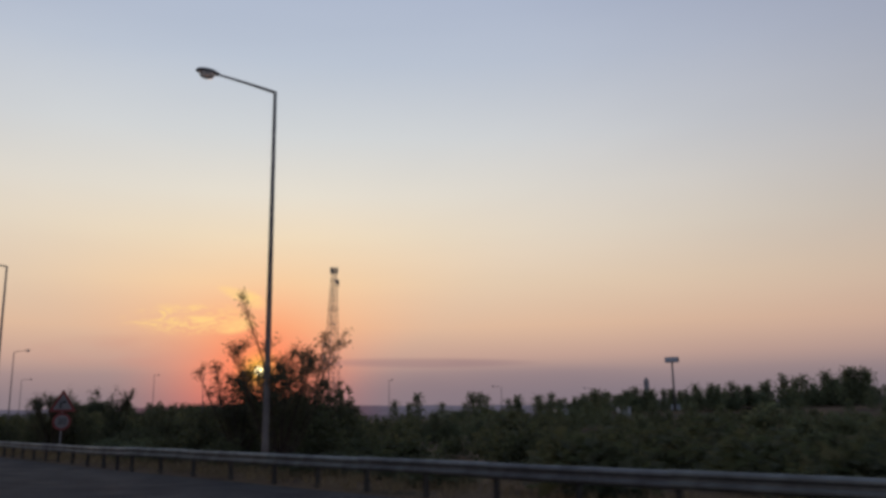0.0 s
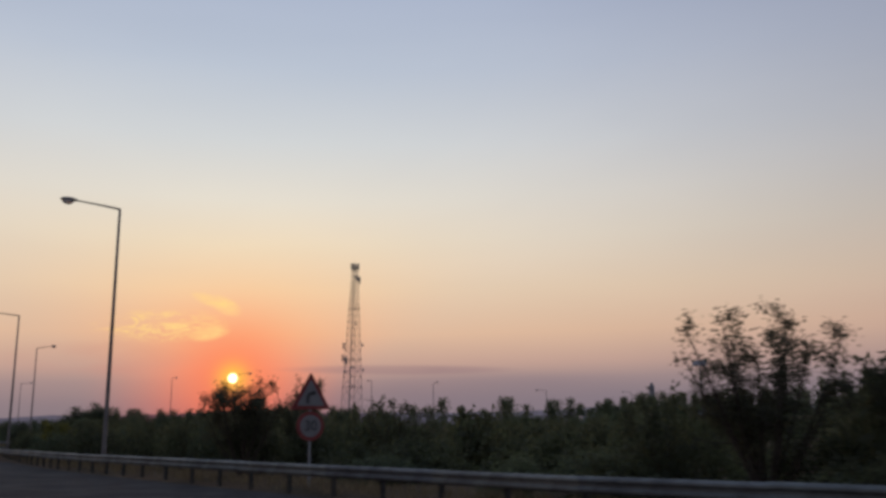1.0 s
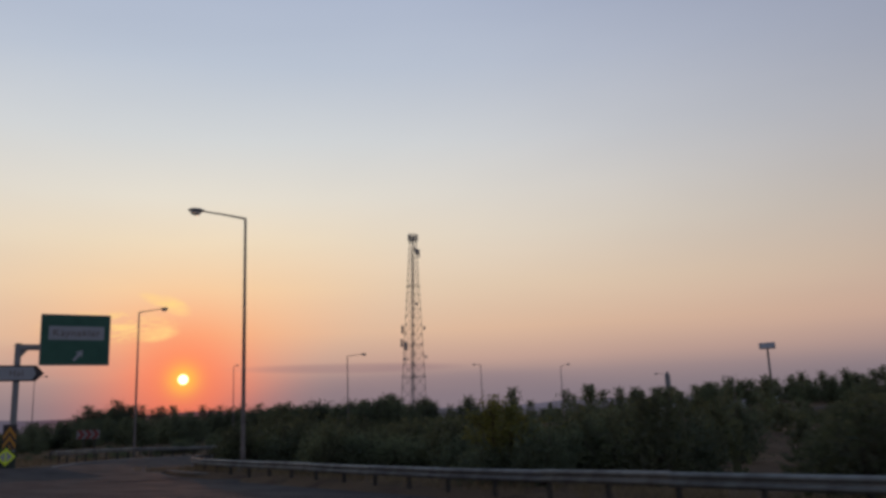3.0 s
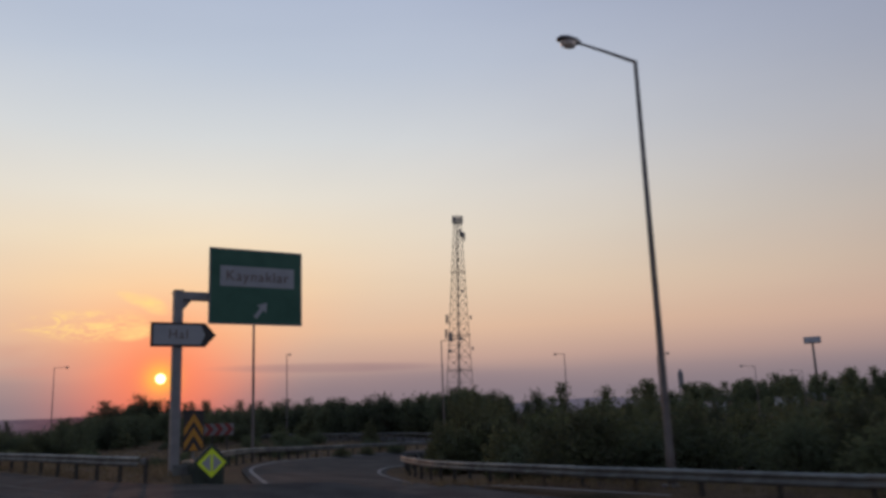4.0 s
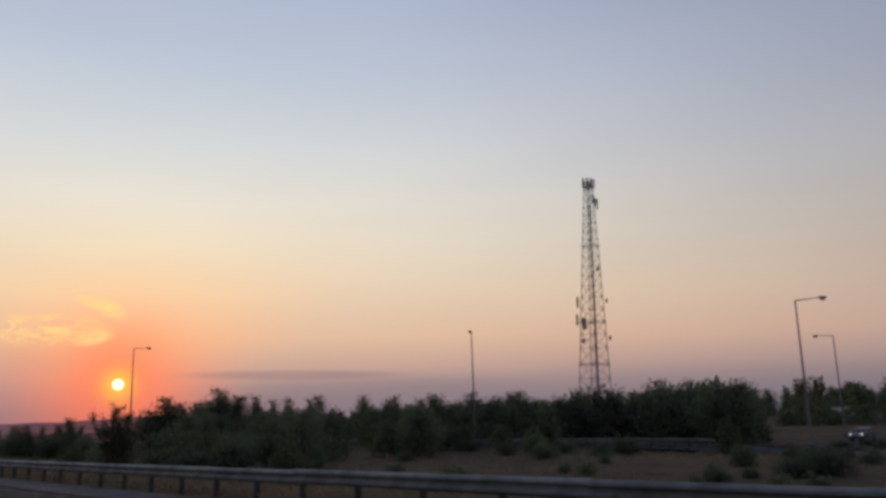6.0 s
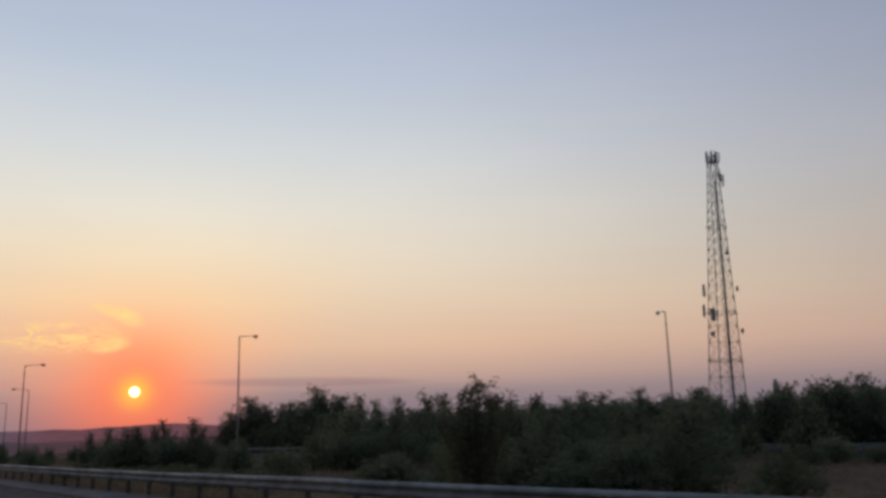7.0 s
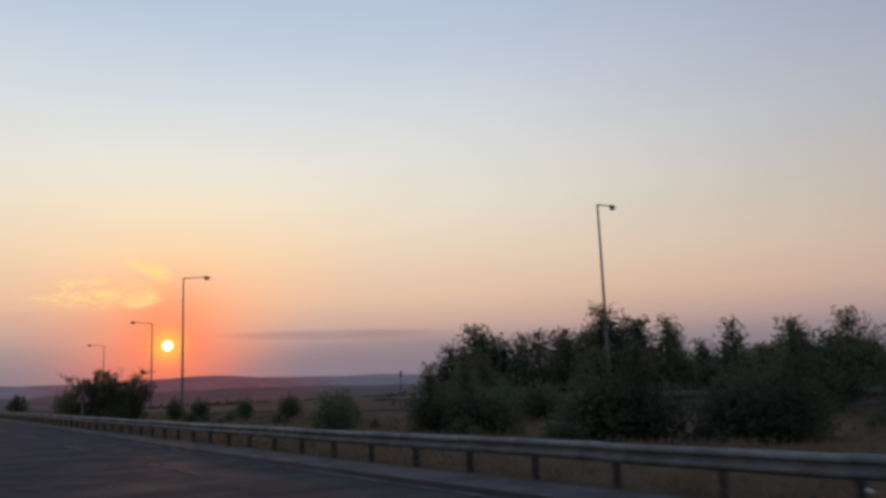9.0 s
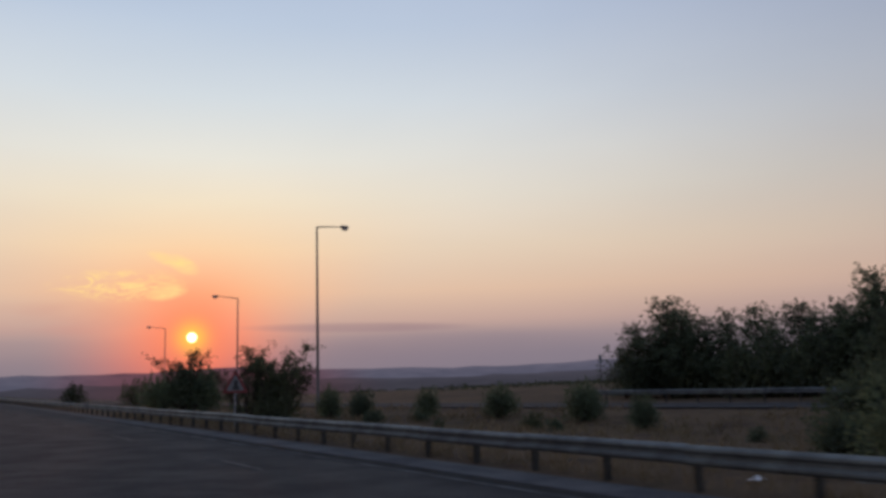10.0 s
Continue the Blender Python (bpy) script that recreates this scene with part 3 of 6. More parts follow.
def make_hills():
    """Low ridges beyond the plain, closing the view on every side."""
    def ridge(name, r, mat, label, crest, foot, thick):
        g, n = Geo(), 260
        for i in range(n):
            a = 2 * math.pi * i / n
            c = crest(a)
            for k, (dr, z) in enumerate(((-thick, foot), (-thick * 0.55, foot + (c - foot) * 0.45), (-thick * 0.2, foot + (c - foot) * 0.86), (0, c), (thick * 0.4, c * 0.6), (thick, foot))):
                rr = r + dr + 60 * noise.noise(Vector((math.cos(a) * 9, math.sin(a) * 9, k * 3.0)))
                g.v.append((math.sin(a) * rr, math.cos(a) * rr, z + (6 * noise.noise(Vector((math.cos(a) * 30, math.sin(a) * 30, k))) if 0 < k < 4 else 0)))
        g.f = [(i * 6 + k, i * 6 + k + 1, (i + 1) % n * 6 + k + 1, (i + 1) % n * 6 + k) for i in range(n) for k in range(5)]
        tagged(part(name, g, mat, smooth=True), label, "hills", kind="structure")

    def near_crest(a):
        return 5 + 13 * noise.noise(Vector((math.cos(a) * 4, math.sin(a) * 4, 0.4))) + 3 * noise.noise(Vector((math.cos(a) * 25, math.sin(a) * 25, 5)))

    def far_crest(a):
        bump = 16 * math.exp(-((a - radians(21.5)) / radians(3.2)) ** 2) + 5 * math.exp(-((a - radians(50)) / radians(7)) ** 2)
        return 44 + bump + 14 * noise.noise(Vector((math.cos(a) * 5, math.sin(a) * 5, 9.4))) + 5 * noise.noise(Vector((math.cos(a) * 40, math.sin(a) * 40, 2)))

    ridge("backdrop_hills", 1900, HILLS_NEAR, "dim mauve slopes of low hills with evening haze painted in", near_crest, -70, 700)
    ridge("backdrop_ridge", 3300, HILLS_FAR, "pale mauve ridge line with evening haze painted in", far_crest, -40, 600)


make_hills()

# ---- guard rails ----
PROFILE = [(0, 0.31), (0.03, 0.305), (0.078, 0.262), (0.082, 0.225), (0.03, 0.175), (0.028, 0.135), (0.082, 0.085), (0.078, 0.048), (0.03, 0.005), (0, 0)]


def beam_mesh(length):
    """A W-shaped steel beam along +x, its face towards -y."""
    g, n = Geo(), len(PROFILE)
    t = 0.006
    for x in (0.0, length):
        g.v += [(x, -d, z) for d, z in PROFILE] + [(x, -d + t, z) for d, z in PROFILE]
    m = 2 * n
    loop = list(range(n)) + list(range(2 * n - 1, n - 1, -1))
    for a, b in zip(loop, loop[1:] + loop[:1]):
        g.f.append((a, b, m + b, m + a))
    for x in (0.5, length - 0.5):
        for z in (0.09, 0.22):
            g.box(0.04, 0.02, 0.04, pose(x, -0.088, z))
    return g.mesh("beam", STEEL)


def post_mesh():
    g = Geo()
    g.box(0.014, 0.11, 1.25, pose(0, 0, 0.1))
    g.box(0.065, 0.012, 1.25, pose(0.032, -0.055, 0.1)), g.box(0.065, 0.012, 1.25, pose(0.032, 0.055, 0.1))
    return g.mesh("post", POST)


def spacer_mesh():
    return Geo().box(0.1, 0.16, 0.2, pose(0, 0, 0), 0.015).mesh("spacer", STEEL)


BEAM, RAIL_POST, SPACER = beam_mesh(4.06), post_mesh(), spacer_mesh()


def guard_rail(name, keys, label, side=1, panel=4.0, start_wing=False):
    """side 1: the traffic is on the rail's left as it runs; -1: on its right."""
    pts = spline(keys, 0.5)
    root = thing(name, Matrix.Translation(pts[0]), label, "guard rail", "motorway guard rails")
    cuts, run = [pts[0]], 0.0
    for a, b in zip(pts, pts[1:]):
        run += (b - a).length
        if run >= panel:
            cuts.append(b)
            run = 0.0
    base = pts[0]
    rnd = random.Random(len(pts))
    for a, b in zip(cuts, cuts[1:]):
        d = b - a
        yaw, pitch = math.degrees(math.atan2(d.y, d.x)), math.degrees(math.atan2(d.z, d.xy.length))
        nrm = Vector((-d.y, d.x, 0)).normalized() * side     # towards the traffic
        o = part("beam", BEAM, STEEL, root)
        at = Matrix.Translation(a - base + nrm * 0.1 + Vector((0, 0, 0.485 + rnd.uniform(-0.012, 0.012)))) @ pose(0, 0, 0, 0, -pitch, yaw) @ Matrix.Diagonal((d.length / 4.0, 1, 1, 1))
        # the beam's face looks at the traffic
        o.matrix_basis = at @ pose(4.06, 0, 0, 0, 0, 180) if side > 0 else at
        for k in range(max(1, round(panel / 2))):
            q = a + d * (k / max(1, round(panel / 2)))
            o = part("post", RAIL_POST, POST, root)
            o.matrix_basis = Matrix.Translation(q - base - nrm * 0.1) @ pose(0, 0, 0.0, rnd.uniform(-1.5, 1.5), rnd.uniform(-1.5, 1.5), yaw)
            o = part("spacer", SPACER, STEEL, root)
            o.matrix_basis = Matrix.Translation(q - base + nrm * 0.012 + Vector((0, 0, 0.64))) @ pose(0, 0, 0, 0, 0, yaw)
    return root


guard_rail("guard_rail", EXIT_RAIL, "galvanised W-beam guard rail along the exit lane and its bend", 1)
guard_rail("guard_rail", [(road_x(y) + interp(y, MAIN_Y, MAIN_L), y, interp(y, MAIN_Y, RAIL_Z) - 0.01) for y in list(range(26, 400, 12))],
           "long galvanised W-beam guard rail on steel posts beside the shoulder", 1)


def ramp_offset(off, y_from=None, i0=0, i1=None, step=3):
    out, n = [], len(ramp_line)
    for i in range(i0, i1 or n, step):
        q = ramp_line[i]
        t = (ramp_line[min(i + 1, n - 1)] - ramp_line[max(i - 1, 0)]).normalized()
        p = q + Vector((t.y, -t.x, 0)) * off
        out.append((p.x, p.y, p.z - bank(q.x, q.y) * max(-1.3, min(1.3, off / 3.3))))
    return out


gore = next(i for i, q in enumerate(ramp_line) if q.y > 32)
merge = next(i for i, q in enumerate(ramp_line) if q.y > 197 and i > gore)
inner_rail = ramp_offset(-4.8, i0=gore + 1, i1=next(i for i, q in enumerate(ramp_line) if q.y > 150), step=3)
guard_rail("guard_rail", inner_rail, "galvanised guard rail along the inside of the loop ramp", -1)
outer_from = next(i for i, q in enumerate(ramp_line) if q.x > 71 and q.y > 97)
guard_rail("guard_rail", ramp_offset(3.9, i0=outer_from, i1=merge, step=3), "galvanised guard rail along the outside of the loop ramp", 1)


# ---- street lamps ----
def street_lamp(x, y, top, way, arm=2.08, rise=0.2, label="tall grey steel street lamp with one arm"):
    """A tapered pole with a single arm towards the heading way (degrees, from +x)."""
    z = height(x, y)
    root = thing("street_lamp", pose(x, y, z, 0, 0, way), label, "street lamp", "motorway street lamps")
    h = top - z
    part("pole", Geo().tube([(0, 0, -0.3), (0, 0, 0.9), (0, 0, 1.0), (0, 0, h * 0.5), (0, 0, h)], [0.125, 0.125, 0.112, 0.088, 0.062], 12), POLE, root, smooth=True)
    part("base_flange", Geo().box(0.45, 0.45, 0.06, pose(0, 0, 0.03), 0.012), POLE, root)
    part("arm", Geo().tube([(-0.02, 0, h - 0.12), (0.06, 0, h - 0.02), (arm * 0.5, 0, h + rise * 0.5), (arm, 0, h + rise)], [0.06, 0.055, 0.045, 0.036], 8), POLE, root, smooth=True)
    g, n = Geo(), 12
    rows = []
    for u, w, up, dn in ((0, 0.05, 0.05, 0.05), (0.1, 0.1, 0.085, 0.06), (0.24, 0.17, 0.13, 0.07), (0.52, 0.2, 0.14, 0.06), (0.74, 0.16, 0.1, 0.05), (0.82, 0.06, 0.04, 0.02)):
        rows.append([(arm - 0.05 + u, w * math.cos(a), h + rise + 0.01 + (up if math.sin(a) > 0 else dn) * math.sin(a)) for a in (2 * math.pi * j / n for j in range(n))])
    for r in rows:
        g.v += r
    g.f = [(i * n + j, i * n + (j + 1) % n, i * n + n + (j + 1) % n, i * n + n + j) for i in range(len(rows) - 1) for j in range(n)]
    g.f += [tuple(range(n)), tuple(range(len(g.v) - n, len(g.v)))]
    head = part("lamp_head", g, LAMP_BODY, root, smooth=True)
    g = Geo()
    for a, k in ((0, 1.0), (0.08, 0.94), (0.16, 0.7), (0.2, 0.22)):
        g.v += [(arm + 0.4 + 0.28 * k * math.cos(q), 0.17 * k * math.sin(q), h + rise - 0.035 - a) for q in (2 * math.pi * j / n for j in range(n))]
    g.f = [(i * n + j, i * n + (j + 1) % n, i * n + n + (j + 1) % n, i * n + n + j) for i in range(3) for j in range(n)] + [tuple(range(3 * n, 4 * n))]
    part("bowl", g, LAMP_BOWL, head, "clear rounded lamp bowl", smooth=True)
    return root


def heading(dx, dy):
    return math.degrees(math.atan2(dy, dx))


for x, y, top, dx, dy in ((23.6, -67.9, 13.1, -1, 0.0), (18.7, -27.4, 12.75, -1, 0.1), (19.6, 14.5, 12.0, -1, 0.2), (27.3, 56.0, 12.6, 0.75, -0.66),
                          (39.3, 160.0, 12.7, 0.95, 0.3), (27.4, 200.8, 12.3, 1, 0.15), (37.5, 238.2, 11.1, -0.92, 0.3), (66.1, 82.4, 11.1, 0.8, -0.6),
                          (65.4, 122.0, 12.5, 0.63, 0.78), (102.7, 95.4, 11.1, 0.17, 0.98), (111.5, 83.3, 10.0, -0.2, -0.97), (149.2, 88.7, 9.0, -0.5, 0.87),
                          (44.0, 282.0, 10.6, -0.92, 0.3), (196.0, 104.0, 9.4, -0.4, 0.9)):
    street_lamp(x, y, top, heading(dx, dy))


# ---- signs ----
def direction_sign():
    """A cantilevered green board with a white arrow board on its pole."""
    px, py = 12.9, 33.5
    z = height(px, py)
    root = thing("direction_sign", pose(px, py, z, 0, 0, -7), "green exit sign on a thick grey cantilever pole", "road sign")
    top = 7.14 - z
    part("pole", Geo().box(0.36, 0.36, top + 0.3, pose(0, 0, top / 2 - 0.15), 0.03), SIGN_POLE, root)
    part("cantilever_arm", Geo().box(1.5, 0.3, 0.36, pose(0.92, 0, top - 0.19), 0.025), SIGN_POLE, root)
    g = Geo()
    g.plate([(0.16, top - 0.75), (0.24, top - 0.75), (0.62, top - 0.3), (0.16, top - 0.3)], 0.03, pose(0, -0.015, 0))
    part("gusset", g, SIGN_POLE, root)
    part("cap", Geo().box(0.375, 0.375, 0.04, pose(0, 0, top + 0.02), 0.01), SIGN_POLE, root)
    for dx in (-0.21, 0.21):
        part("bolt", Geo().tube([(dx, 0, top - 0.1), (dx * 1.25, 0, top - 0.1)], [0.03, 0.03], 6), SIGN_POLE, root)
    # the board
    x0, w, h, zb = 1.2, 4.15, 3.27, 5.79 - z
    board = part("sign_board", Geo().plate([(x0, zb), (x0 + w, zb), (x0 + w, zb + h), (x0, zb + h)], 0.05, pose(0, -0.3, 0)), GREEN, root, "dark green sign board")
    g = Geo()
    b = 0.05
    for xa, xb, za, ze in ((x0 - 0.01, x0 + w + 0.01, zb - 0.01, zb + b), (x0 - 0.01, x0 + w + 0.01, zb + h - b, zb + h + 0.01), (x0 - 0.01, x0 + b, zb + b, zb + h - b), (x0 + w - b, x0 + w + 0.01, zb + b, zb + h - b)):
        g.box(xb - xa, 0.07, ze - za, pose((xa + xb) / 2, -0.275, (za + ze) / 2))
    part("edge_trim", g, SIGN_POLE, board, "thin grey metal edge")
    for zz in (zb + 0.55, zb + h - 0.75):
        part("rear_rail", Geo().box(w - 0.3, 0.08, 0.1, pose(x0 + w / 2, -0.2, zz), 0.01), SIGN_POLE, board)
    part("name_band", Geo().plate([(x0 + 0.46, zb + h * 0.5), (x0 + w - 0.36, zb + h * 0.5), (x0 + w - 0.36, zb + h * 0.77), (x0 + 0.46, zb + h * 0.77)], 0.012, pose(0, -0.312, 0)), WHITE, board, "white band with dark lettering")
    writing("lettering", "Kaynaklar", 0.64, LETTER, board, face(x0 + w / 2 + 0.04, zb + h * 0.635, -0.318), spacing=1.12)
    g = Geo()
    arrow = [(-0.09, -0.45), (0.09, -0.45), (0.09, 0.05), (0.27, 0.02), (0, 0.42), (-0.27, 0.02), (-0.09, 0.05)]
    g.plate(arrow, 0.01, pose(x0 + w * 0.55, -0.311, zb + h * 0.2, 0, 38, 0))
    part("arrow", g, WHITE, board, "white arrow pointing up and aside")
    # the finger board
    xa, zf = -1.12, 4.8 - z
    out = [(xa, zf), (xa + 2.2, zf), (xa + 2.66, zf + 0.5), (xa + 2.2, zf + 1.0), (xa, zf + 1.0)]
    fing = part("finger_board", Geo().plate(out, 0.05, pose(0, -0.26, 0)), DARK, root, "white arrow-shaped board with a black border")
    inn = [(xa + 0.1, zf + 0.1), (xa + 2.02, zf + 0.1), (xa + 2.2, zf + 0.5), (xa + 2.02, zf + 0.9), (xa + 0.1, zf + 0.9)]
    part("panel", Geo().plate(inn, 0.01, pose(0, -0.271, 0)), WHITE, fing)
    writing("lettering", "Hal", 0.54, LETTER, fing, face(xa + 1.1, zf + 0.5, -0.277), spacing=1.15)
    for zz in (zf + 0.2, zf + 0.8):
        part("clamp", Geo().box(0.46, 0.1, 0.07, pose(0, -0.2, zz), 0.01), SIGN_POLE, fing)


direction_sign()


def chevron_shape(w, h, x):
    """A chevron that points along +x; its left tips at x."""
    return [(x, 0), (x + w, 0), (x + w + h * 0.42, h / 2), (x + w, h), (x, h), (x + h * 0.42, h / 2)]


def curve_board():
    a, b = Vector((20.25, 48.15, 0)), Vector((21.75, 47.15, 0))
    z = height(21, 47.6)
    d = b - a
    root = thing("curve_marker", pose(a.x, a.y, z, 0, 0, heading(d.x, d.y)), "red and white chevron board on two dark posts", "road sign", "bend marker boards")
    w, h, zb = d.length, 0.7, 1.0 - z
    board = part("sign_board", Geo().plate([(0, zb), (w, zb), (w, zb + h), (0, zb + h)], 0.03), DUSTY, root)
    for i in range(3):
        s = [(min(max(x, 0.005), w - 0.005), q) for x, q in chevron_shape(0.29, h - 0.01, 0.06 + i * 0.57)]
        part("chevron", Geo().plate([(x, zb + 0.005 + q) for x, q in s], 0.006, pose(0, -0.008, 0)), DUSTY_RED, board, "red chevron")
    for x in (0.55, w - 0.4):
        part("post", Geo().tube([(x, 0.07, -0.3), (x, 0.07, zb + h - 0.05)], [0.045, 0.045], 8), DARK, root)


curve_board()


def gore_marker():
    x, y = 12.0, 29.35
    z = height(x, y)
    root = thing("gore_marker", pose(x, y, z, 0, 0, -12), "black board with amber upward chevrons at the gore", "road sign", "bend marker boards")
    w, h, zb = 0.72, 1.42, 0.72 - z
    board = part("sign_board", Geo().plate([(-w / 2, zb), (w / 2, zb), (w / 2, zb + h), (-w / 2, zb + h)], 0.03), DARK, root)
    for q in (zb + 0.53, zb + 0.03):
        up = [(-0.33, q), (-0.33, q + 0.27), (0, q + 0.8), (0.33, q + 0.27), (0.33, q), (0, q + 0.52)]
        part("chevron", Geo().plate(up, 0.006, pose(0, -0.008, 0)), AMBER, board, "amber chevron")
    part("chevron", Geo().plate([(-0.16, zb + 0.02), (0, zb + 0.29), (0.16, zb + 0.02)], 0.006, pose(0, -0.008, 0)), AMBER, board, "amber chevron")
    part("post", Geo().tube([(0, 0.06, -0.3), (0, 0.06, zb + h - 0.1)], [0.04, 0.04], 8), SIGN_POLE, root)


gore_marker()


def crash_cushion():
    """The blunt nose in front of the gore, with its diamond marker."""
    x, y = 11.3, 26.15
    z = height(x, y)
    root = thing("crash_cushion", pose(x, y, z, 0, 0, -10), "dark green crash cushion with a fluorescent yellow diamond", "crash cushion")
    g = Geo()
    out = []
    for i in range(9):
        a = math.pi * i / 8
        out.append((-0.5 * math.cos(a), -0.32 * math.sin(a)))
    ring = out + [(0.5, 1.7), (-0.5, 1.7)]
    n = len(ring)
    for zz, k in ((0, 1), (0.06, 1.03), (0.84, 1.03), (0.9, 0.97)):
        g.v += [(px * k, 0.35 + py * k, zz) for px, py in ring]
    g.f = [(r * n + i, r * n + (i + 1) % n, r * n + n + (i + 1) % n, r * n + n + i) for r in range(3) for i in range(n)] + [tuple(range(3 * n, 4 * n))]
    part("nose", g, BOX_GREEN, root)
    zc, r = 0.42 - z, 0.47
    rhomb = lambda k: [(0, zc - k), (k, zc), (0, zc + k), (-k, zc)]
    back = part("marker_back", Geo().plate(rhomb(r + 0.13), 0.1, pose(0, -0.06, 0)), BOX_GREEN, root)
    yel = part("diamond", Geo().plate(rhomb(r), 0.012, pose(0, -0.074, 0)), LIME, back, "fluorescent yellow diamond")
    part("field", Geo().plate(rhomb(r - 0.15), 0.008, pose(0, -0.083, 0)), WHITE, yel, "pale grey inner diamond")
    part("bar", Geo().box(0.075, 0.008, 2 * (r - 0.15), pose(0, -0.088, zc)), LIME, yel)
    part("end_panel", Geo().box(0.55, 0.05, 0.34, pose(-0.75, 0.9, 0.62), 0.01), STEEL, root, "pale steel end plate")


crash_cushion()


def round_outline(r, zc, n=28):
    return [(r * math.cos(2 * math.pi * i / n), zc + r * math.sin(2 * math.pi * i / n)) for i in range(n)]


def tri_outline(w, zb, k=0.0):
    """An upright triangle w wide standing on zb, shrunk by k, with clipped corners."""
    h = w * 0.88
    a, b, c = (-w / 2 + k * 1.7, zb + k), (w / 2 - k * 1.7, zb + k), (0, zb + h - k * 2.0)
    q = 0.05
    return [(a[0] + q, a[1]), (b[0] - q, b[1]), (b[0] - q * 0.45, b[1] + q * 0.85), (c[0] + q * 0.5, c[1] - q * 0.8), (c[0] - q * 0.5, c[1] - q * 0.8), (a[0] + q * 0.45, a[1] + q * 0.85)]


def bend_sign():
    x, y = 20.3, -47.4
    z = height(x, y)
    root = thing("bend_sign", pose(x, y, z, 0, 0, -4), "red-rimmed bend warning triangle above a round speed limit sign", "road sign", "roadside warning signs")
    zb = 2.05 - z
    part("post", Geo().tube([(0, 0.05, -0.3), (0, 0.05, zb + 0.8)], [0.04, 0.04], 8), SIGN_POLE, root)
    tri = part("triangle", Geo().plate(tri_outline(1.3, zb), 0.025), DUSTY_RED, root)
    part("field", Geo().plate(tri_outline(1.3, zb, 0.115), 0.008, pose(0, -0.009, 0)), DUSTY, tri, "white field")
    g = Geo()
    pts = [(-0.1, zb + 0.2), (-0.1, zb + 0.38), (-0.05, zb + 0.47), (0.06, zb + 0.5)]
    for (xa, za), (xb, ze) in zip(pts, pts[1:]):
        L = math.hypot(xb - xa, ze - za)
        g.box(L + 0.04, 0.008, 0.085, pose((xa + xb) / 2, -0.013, (za + ze) / 2, 0, -math.degrees(math.atan2(ze - za, xb - xa)), 0))
    g.plate([(0.05, zb + 0.41), (0.19, zb + 0.5), (0.05, zb + 0.6)], 0.008, pose(0, -0.017, 0))
    part("bend_arrow", g, DARK, tri, "black bend arrow")
    zc = zb - 0.5
    disc = part("disc", Geo().plate(round_outline(0.45, zc), 0.025), DUSTY_RED, root)
    part("field", Geo().plate(round_outline(0.335, zc), 0.008, pose(0, -0.009, 0)), DUSTY, disc, "white field")
    writing("number", "30", 0.44, DARK, disc, face(0, zc, -0.014))


bend_sign()


def warning_sign():
    x, y = 13.74, 182.5
    z = height(x, y)
    root = thing("warning_sign", pose(x, y, z, 0, 0, -14), "red-rimmed white warning triangle on a post", "road sign", "roadside warning signs")
    zb = 1.22 - z
    part("post", Geo().tube([(0, 0.05, -0.3), (0, 0.05, zb + 0.7)], [0.035, 0.035], 8), SIGN_POLE, root)
    tri = part("triangle", Geo().plate(tri_outline(1.05, zb), 0.025), DUSTY_RED, root)
    part("field", Geo().plate(tri_outline(1.05, zb, 0.09), 0.008, pose(0, -0.009, 0)), DUSTY, tri, "white field")
    g = Geo()
    g.box(0.14, 0.008, 0.3, pose(0.02, -0.013, zb + 0.36)), g.box(0.26, 0.008, 0.12, pose(0.02, -0.013, zb + 0.19))
    part("symbol", g, DARK, tri, "dark symbol")


warning_sign()


def ramp_marker():
    """A small plate on a thin post beyond the ramp, seen from behind."""
    x, y = 45.9, 192.0
    z = height(x, y)
    root = thing("marker_post", pose(x, y, z, 0, 0, -25), "thin dark post with a small plate beyond the ramp", "road sign")
    part("post", Geo().tube([(0, 0, -0.3), (0, 0, 2.85 - z)], [0.035, 0.03], 8), POST, root)
    part("plate", Geo().plate([(-0.14, 2.3 - z), (0.14, 2.3 - z), (0.14, 2.75 - z), (0.08, 2.9 - z), (-0.08, 2.9 - z), (-0.14, 2.75 - z)], 0.03, pose(0, -0.05, 0)), SIGN_POLE, root)


ramp_marker()


